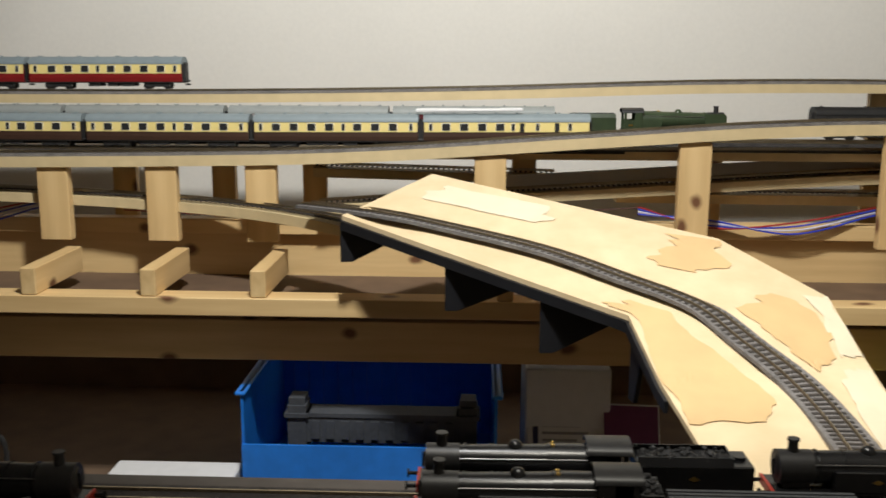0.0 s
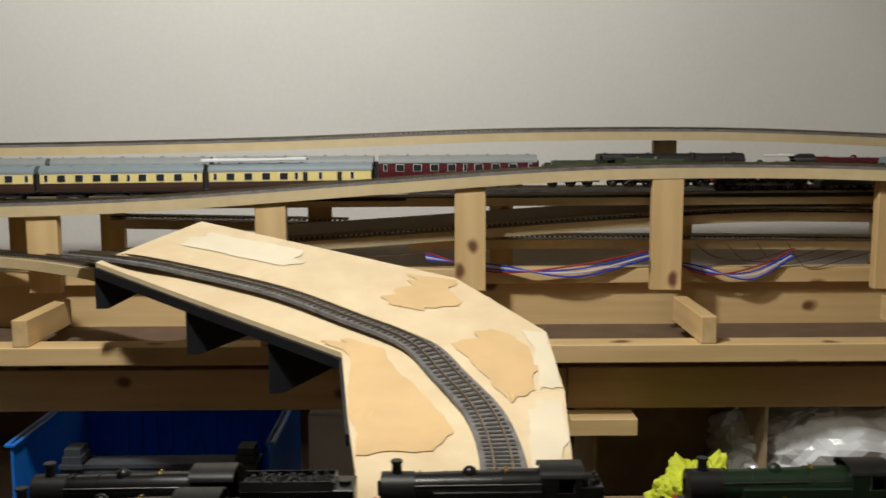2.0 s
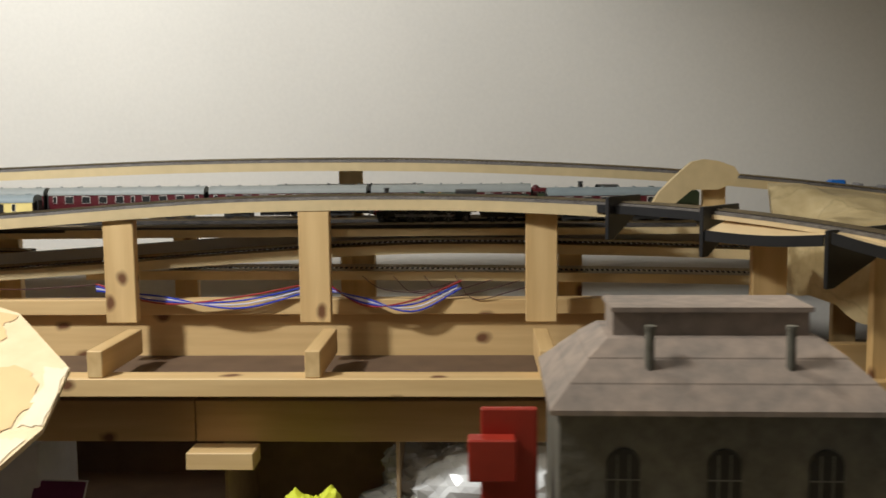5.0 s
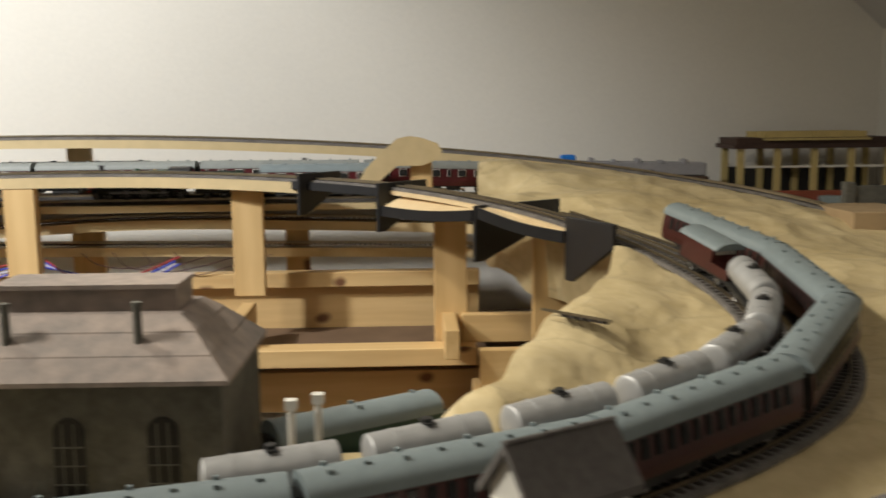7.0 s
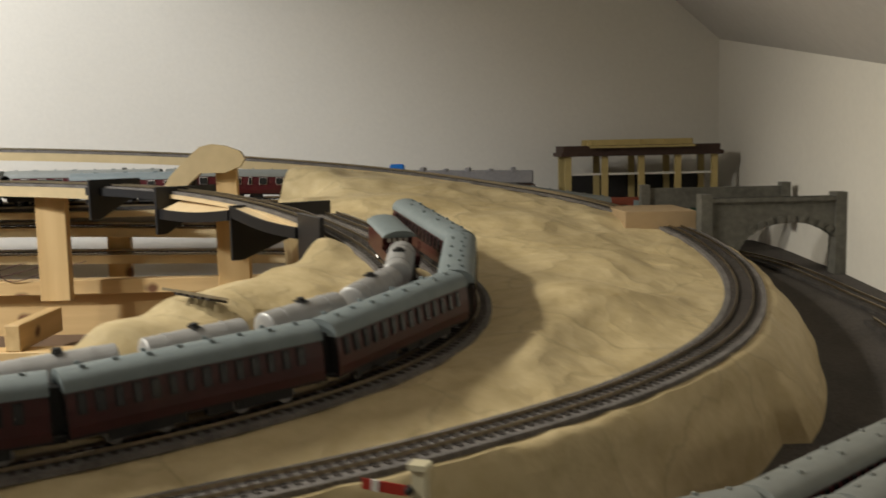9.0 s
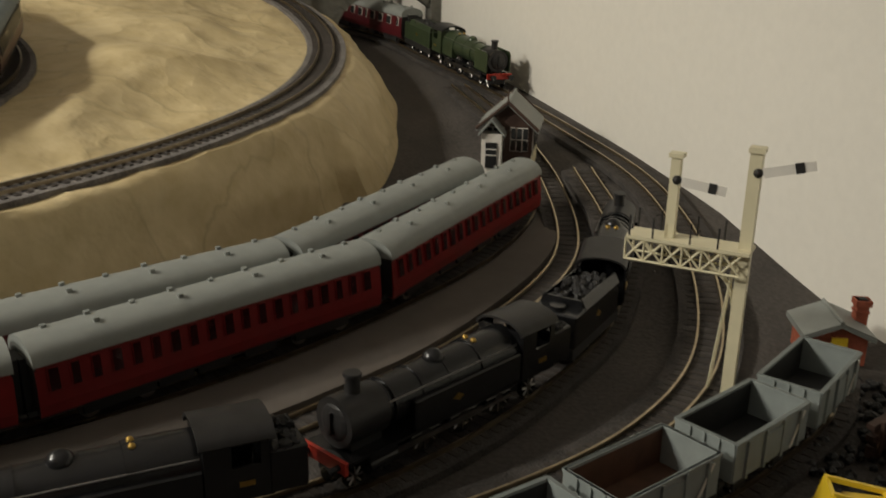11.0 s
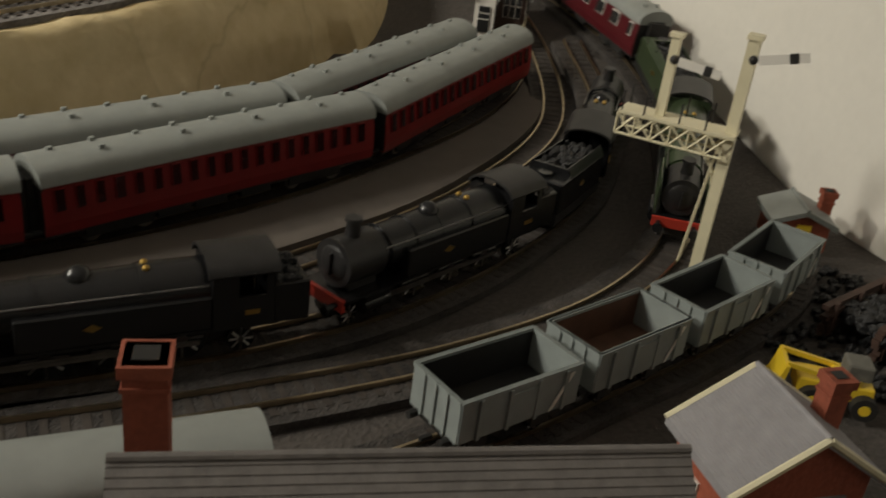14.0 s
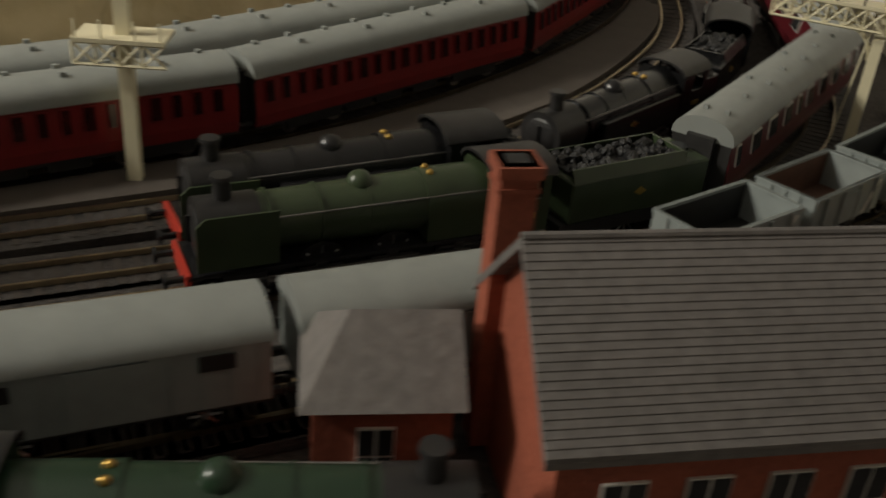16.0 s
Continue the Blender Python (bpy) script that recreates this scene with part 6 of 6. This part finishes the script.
def post_signal(label, m, h, arm=True):
    t = thing("signal", label, "railway signal", m)
    bm = bmesh.new()
    slab(bm, -0.0035, 0.0035, -0.0035, 0.0035, 0, h)
    slab(bm, -0.005, 0.005, -0.005, 0.005, h, h + 0.003)
    part("post", bm, SIGCREAM, t)
    bm = bmesh.new()
    slab(bm, -0.022, 0.022, -0.012, 0.012, h * 0.60, h * 0.60 + 0.002)
    lattice(bm, (-0.022, -0.011, h * 0.6), (0.022, -0.011, h * 0.6), 0.011, 4)
    part("platform", bm, SIGCREAM, t)
    bm = bmesh.new()
    for x in (-0.02, -0.008, 0.008, 0.02):
        rod(bm, (x, -0.011, h * 0.6), (x, -0.011, h * 0.6 + 0.011), 0.0006, seg=5)
    part("railing", bm, SIGCREAM, t)
    if arm:
        signal_arm(t, -0.004, h * 0.92, 184, REDP, WPANE, 0.026)
    return t


post_signal("cream post signal with a red arm and a white stripe", pose(0.848, 0.352, 0.0, 0, 0, -20), 0.135)
for x, y, h in ((0.436, 0.50, 0.165), (0.452, 0.505, 0.167), (0.460, 0.47, 0.14), (0.43, 0.47, 0.13)):
    t = thing("slim_post", "slim pale grey post with a square cap", "post", pose(x, y, 0.0), "slim posts")
    bm = bmesh.new()
    rod(bm, (0, 0, 0), (0, 0, h), 0.0028, 0.0024, seg=10)
    part("shaft", bm, WPANE, t)
    bm = bmesh.new()
    slab(bm, -0.0036, 0.0036, -0.0036, 0.0036, h - 0.002, h + 0.004)
    part("cap", bm, WPANE, t)

# ---- coal bins and loader ----
cb = thing("coal_bins", "coal staithes of stacked sleepers filled with coal against the wall", "coal bunker")
for cx, cy in ((1.374, 0.247), (1.386, 0.218), (1.374, 0.184), (1.372, 0.148)):
    for k in range(6):
        bm = bmesh.new()
        slab(bm, -0.047, 0.047, -0.0022, 0.0022, k * 0.0034, k * 0.0034 + 0.003, Matrix.Translation((cx + random.uniform(-0.002, 0.002), cy, 0)) @ Matrix.Rotation(radians(18 + random.uniform(-1, 1)), 4, "Z"))
        part("stacked_sleeper", bm, TIMBERD, cb)
    for u in (-0.042, -0.014, 0.014, 0.042):
        bm = bmesh.new()
        slab(bm, u - 0.0015, u + 0.0015, -0.0042, -0.0022, 0.0, 0.0215, Matrix.Translation((cx, cy, 0)) @ Matrix.Rotation(radians(18), 4, "Z"))
        part("upright", bm, TIMBERD, cb)
bm = bmesh.new()
for cx, cy in ((1.385, 0.231), (1.385, 0.200), (1.38, 0.166)):
    lumps(bm, cx - 0.04, cx + 0.035, cy - 0.013, cy + 0.012, 0.013, 230, 0.0042)
part("coal", bm, COAL, cb, "heaps of black coal between the walls")
bm = bmesh.new()
lumps(bm, 1.29, 1.42, 0.17, 0.31, -0.001, 330, 0.0034)
solo("coal_spill", bm, COAL, "loose coal scattered on the ground", "coal", kind="stuff")
ld = thing("loading_shovel", "yellow toy loading shovel with black tyres in the coal yard", "loader", pose(1.290, 0.172, 0.0, 0, 0, -32))
bm = bmesh.new()
slab(bm, -0.026, 0.012, -0.008, 0.008, 0.007, 0.016)
slab(bm, -0.008, 0.004, -0.008, 0.008, 0.016, 0.019)
part("chassis", bm, YELLOW, ld, "", False, 0.0008)
bm = bmesh.new()
slab(bm, -0.004, 0.009, -0.007, 0.007, 0.019, 0.0275)
part("cab", bm, STONE, ld, "grey cab", False, 0.0008)
bm = bmesh.new()
for y in (-0.0075, 0.0075):
    slab(bm, -0.036, -0.006, y - 0.001, y + 0.001, 0.016, 0.0185, Matrix.Rotation(radians(8), 4, "Y"))
prism(bm, [(-0.040, 0.006), (-0.034, 0.006), (-0.032, 0.022), (-0.034, 0.022), (-0.037, 0.009)], -0.011, 0.011, "y")
part("shovel", bm, YELLOW, ld)
for x in (-0.018, 0.008):
    for y in (-0.010, 0.010):
        bm = bmesh.new()
        rod(bm, (x, y - 0.0028, 0.0065), (x, y + 0.0028, 0.0065), 0.0065, seg=16)
        w = part("wheel", bm, UNDER, ld)
        bm = bmesh.new()
        rod(bm, (x, y - 0.003, 0.0065), (x, y + 0.003, 0.0065), 0.003, seg=12)
        part("hub", bm, YELLOW, w)

# ---- platforms between the yard tracks ----
bm = bmesh.new()
edge_a = [Vector((v.x, v.y, 0)) for v in p_red[0] if v.x > 0.5 and v.y < 0.66]
edge_b = [Vector((v.x, v.y, 0)) for v in p_mid[0] if v.x > 0.4 and v.y < 0.58]
ta, tb = arc_table(edge_a), arc_table(edge_b)
ring = []
for i in range(41):
    a, b = at_arc(edge_a, ta, ta[-1] * i / 40), at_arc(edge_b, tb, tb[-1] * i / 40)
    d = (b - a).normalized()
    a, b = a + d * 0.019, b - d * 0.019
    ring.append([bm.verts.new((q.x, q.y, ground(q.x, q.y) + z)) for q, z in ((a, -0.003), (a, 0.0055), (b, 0.0055), (b, -0.003))])
for a, b in zip(ring, ring[1:]):
    for k in range(4):
        bm.faces.new((a[k], a[(k + 1) % 4], b[(k + 1) % 4], b[k]))
bm.faces.new(ring[0]), bm.faces.new(ring[-1][::-1])
solo("platform", bm, PLATF, "smooth dark grey card platform between the sidings", "platform", kind="structure")

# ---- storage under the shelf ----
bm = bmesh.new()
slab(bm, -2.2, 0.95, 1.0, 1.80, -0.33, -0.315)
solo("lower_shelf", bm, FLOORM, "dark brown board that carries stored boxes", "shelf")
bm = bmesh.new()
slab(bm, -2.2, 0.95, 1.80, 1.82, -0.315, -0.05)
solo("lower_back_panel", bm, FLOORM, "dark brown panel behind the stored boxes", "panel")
cr = thing("storage_crate", "blue translucent plastic storage crate under the shelf", "crate", pose(-0.882, 1.43, -0.315))
W, Dp, Hh = 0.188, 0.15, 0.180
for nm, (x0, x1, y0, y1) in (("crate_side", (-W, W, -Dp, -Dp + 0.004)), ("crate_side", (-W, W, Dp - 0.004, Dp)), ("crate_end", (-W, -W + 0.004, -Dp + 0.004, Dp - 0.004)), ("crate_end", (W - 0.004, W, -Dp + 0.004, Dp - 0.004))):
    bm = bmesh.new()
    slab(bm, x0, x1, y0, y1, 0.004, Hh if y1 > 0 or "end" in nm else Hh * 0.55)
    part(nm, bm, BLUEP, cr)
bm = bmesh.new()
slab(bm, -W, W, -Dp, Dp, 0, 0.004)
part("crate_bottom", bm, BLUEP, cr)
bm = bmesh.new()
for s in (-1, 1):
    slab(bm, s * W - 0.008, s * W + 0.008, -Dp, Dp + 0.008, Hh - 0.006, Hh)
slab(bm, -W, W, Dp - 0.008, Dp + 0.008, Hh - 0.006, Hh)
part("rim", bm, BLUEP, cr, "rounded blue rim", False, 0.002)
bm = bmesh.new()
for x in np.linspace(-W + 0.02, W - 0.02, 14):
    slab(bm, x - 0.0025, x + 0.0025, Dp - 0.008, Dp - 0.004, 0.02, Hh - 0.01)
part("ribs", bm, BLUEP, cr)
# the bridge's dark colour holds the shade that the shelf throws on it
br = thing("viaduct_model", "grey model bridge in the crate, shade put into its colour", "model bridge", pose(-0.865, 1.33, -0.311))
bm = bmesh.new()
for s in (-1, 1):
    slab(bm, s * 0.128 - 0.014, s * 0.128 + 0.014, -0.02, 0.02, 0.0, 0.145)
    slab(bm, s * 0.128 - 0.018, s * 0.128 + 0.018, -0.024, 0.024, 0.128, 0.134)
    slab(bm, s * 0.128 - 0.012, s * 0.128 + 0.012, -0.016, 0.016, 0.145, 0.156)
part("pier", bm, GREYSHADE, br)
bm = bmesh.new()
slab(bm, -0.115, 0.115, -0.018, 0.018, 0.088, 0.128)
for x in np.linspace(-0.1, 0.1, 10):
    slab(bm, x - 0.006, x + 0.006, -0.021, -0.018, 0.094, 0.122)
slab(bm, -0.115, 0.115, -0.02, 0.02, 0.128, 0.134)
part("parapet", bm, GREYSHADE, br)


def leaflet(label, m, w, h, bars, material):
    t = thing("leaflet", label, "leaflet", m)
    bm = bmesh.new()
    slab(bm, 0, w, -0.001, 0.001, 0, h)
    part("sheet", bm, material, t)
    for x0, x1, z0, z1, mt in bars:
        bm = bmesh.new()
        slab(bm, x0 * w, x1 * w, -0.0022, -0.0012, z0 * h, z1 * h)
        part("printed_block", bm, mt, t)


lines = [(0.18, 0.62 + 0.25 * ((i * 7) % 5) / 5, 0.88 - i * 0.07, 0.905 - i * 0.07, SLATELT) for i in range(11)]
leaflet("white printed leaflet with a navy edge propped under the shelf", pose(-0.645, 1.30, -0.30, -35, 0, 0), 0.12, 0.16, [(0.06, 0.13, 0.02, 0.98, NAVY)] + lines, WHITEP)
leaflet("purple and white printed leaflet under the shelf", pose(-0.535, 1.29, -0.29, -35, 0, -3), 0.085, 0.14, [(0.02, 0.98, 0.55, 0.98, PURPLE)], WHITEP)
bm = bmesh.new()
slab(bm, -0.65, -0.52, 1.36, 1.50, -0.315, -0.118)
solo("white_box", bm, WHITEP, "plain white cardboard box behind the leaflets", "box", bevel=0.002)
bm = bmesh.new()
slab(bm, -1.27, -1.08, 1.22, 1.32, -0.315, -0.262)
solo("white_box", bm, WHITEP, "low white cardboard box on the lower board", "box", bevel=0.002)
dr = thing("tape_dispenser", "white round object with a dark handle on the board", "tool", pose(-1.42, 1.25, -0.315))
bm = bmesh.new()
ball(bm, (0, 0, 0.03), 0.05, 1, 1, 0.6, 18)
part("body", bm, WHITEP, dr, "", True)
bm = bmesh.new()
for k in range(16):
    a0, a1 = k * math.pi / 8, (k + 1) * math.pi / 8
    rod(bm, (0.0 + 0.012 * math.cos(a0), 0, 0.09 + 0.028 * math.sin(a0)), (0.0 + 0.012 * math.cos(a1), 0, 0.09 + 0.028 * math.sin(a1)), 0.004, seg=8)
part("handle", bm, UNDER, dr, "dark ring handle", True)
# open cardboard box, yellow cloth, polythene bag
cx = thing("open_card_box", "open brown cardboard box under the shelf", "box", pose(-0.06, 1.42, -0.315))
for x0, x1, y0, y1, z1 in ((-0.16, 0.10, 0.09, 0.095, 0.24), (0.095, 0.10, -0.10, 0.09, 0.22), (-0.16, -0.155, -0.10, 0.09, 0.22), (-0.155, 0.095, -0.105, -0.10, 0.08)):
    bm = bmesh.new()
    slab(bm, x0, x1, y0, y1, 0.0, z1)
    part("panel", bm, CARD, cx)


def crumple(name, label, cat, material, c, r, s, seed, rough):
    bm = bmesh.new()
    v = bmesh.ops.create_icosphere(bm, subdivisions=5, radius=1.0)["verts"]
    for q in v:
        d = q.co.normalized()
        k = 1 + rough * noise.noise(d * 2.2 + Vector((seed, 0, 0))) + rough * 0.6 * abs(noise.noise(d * 5.5 + Vector((0, seed, 0)))) + rough * 0.3 * abs(noise.noise(d * 12 + Vector((0, 0, seed))))
        q.co = Vector((d.x * s[0], d.y * s[1], d.z * s[2])) * r * k
        q.co.z = max(q.co.z, -s[2] * r * 0.7)
    return solo(name, bm, material, label, cat, pose(*c), smooth=False)


crumple("polythene_bag", "crumpled clear polythene bag with shiny creases", "plastic bag", POLY, (0.222, 1.42, -0.222), 0.1, (2.35, 1.3, 1.2), 3.1, 0.25)
crumple("yellow_cloth", "crumpled fluorescent yellow cloth", "cloth", HIVIS, (-0.075, 1.25, -0.22), 0.05, (1.15, 0.9, 1.2), 7.7, 0.45)
bm = bmesh.new()
slab(bm, 0.36, 0.50, 1.19, 1.30, -0.315, -0.155)
solo("brown_box", bm, CARD, "closed brown cardboard box under the shelf", "box", bevel=0.002)
bm = bmesh.new()
slab(bm, 0.44, 0.62, 1.12, 1.18, -0.315, -0.150)
solo("red_box", bm, BRICK, "dull red box under the shelf", "box", bevel=0.002)


# ---- wires ----
def wire(label, pts, r, material, group="loose wires"):
    path = smooth_path(pts, 0.01)
    bm = bmesh.new()
    rings = []
    for i, p in enumerate(path):
        d = (path[min(i + 1, len(path) - 1)] - path[max(i - 1, 0)]).normalized()
        a = d.orthogonal().normalized()
        b = d.cross(a)
        rings.append([bm.verts.new(p + r * (a * math.cos(k * math.pi / 3) + b * math.sin(k * math.pi / 3))) for k in range(6)])
    for A, B in zip(rings, rings[1:]):
        sh = min(range(6), key=lambda s: (A[0].co - B[s].co).length)
        for k in range(6):
            bm.faces.new((A[k], A[(k + 1) % 6], B[(k + 1 + sh) % 6], B[(k + sh) % 6]))
    solo("wire", bm, material, label, "wire", group=group, smooth=True)


for x0, x1, z0, sag in ((-1.75, -1.44, 0.105, 0.02), (-0.47, -0.10, 0.107, 0.022), (-0.09, 0.13, 0.107, 0.028)):
    for k, mt in enumerate((BLUEW, WHITEW, BLUEW, REDW)):
        w = 0.004 * (k - 1.5)
        wire("sagging layout wiring below the shelf", [(x0, 1.49, z0 + w), (x0 * 0.7 + x1 * 0.3, 1.47, z0 - sag * 0.8 - w), (x0 * 0.35 + x1 * 0.65, 1.465, z0 - sag + w * 1.5), (x1, 1.48, z0 + 0.004 + w)], 0.0016, mt)
wire("thin red and black wire along the shelf", [(-1.3, 1.48, 0.10), (-1.1, 1.475, 0.092), (-0.95, 1.47, 0.088), (-0.9, 1.47, 0.08)], 0.001, REDW)
wire("thin dark wire along the shelf", [(-0.75, 1.49, 0.11), (-0.6, 1.485, 0.105), (-0.46, 1.49, 0.112)], 0.001, DKW)
for k in range(4):
    x = 0.0 + 0.05 * k
    wire("thin dark looped wire behind the posts", [(x - 0.03, 1.485, 0.125), (x, 1.48, 0.105 - 0.006 * k), (x + 0.06, 1.478, 0.10), (x + 0.13, 1.485, 0.118)], 0.0008, DKW)

# ---- the moving express ----
exp = steam_engine("weathered green express engine with smoke deflectors and red beam, running", EXGREEN, deflectors=True, L=0.172)
ext = tender("weathered green express tender with a coal load, running", EXGREEN)
exc = coach("maroon coach with a grey roof, running behind the express engine", MAROON, None, PALEROOF, pattern=MK1)
tagged(exc, group="coaches of the express")
express = [(exp, 0.0, 0.172), (ext, 0.178, 0.092), (exc, 0.281, 0.258)]
for i in range(1, 5):
    express.append((copy_thing(exc, Matrix()), 0.281 + 0.267 * i, 0.258))


def motions():
    path, tab = p_main
    # where the front of the engine is
    marks = [(0.0, -0.336, 1.525), (1.5, -0.09, 1.525), (3.5, 0.235, 1.525), (6.0, 0.70, 1.57), (9.4, 1.385, 1.35), (10.1, 1.403, 1.13), (12.5, 1.42, 0.585), (13.5, 1.365, 0.435), (14.5, 1.21, 0.283), (15.0, 1.105, 0.249), (15.5, 0.985, 0.235), (16.0, 0.845, 0.23)]
    ts = [m[0] for m in marks]
    ss = [near_arc(path, tab, m[1], m[2]) for m in marks]
    for ob, back, L in express:
        rows = []
        for k in range(33):
            t = k * 0.5
            s = float(np.interp(t, ts, ss)) - back
            rows.append((t, Matrix.Translation((0, 0, RAILTOP)) @ placed(path, tab, s - L, s)))
        walk(ob, rows)


motions()
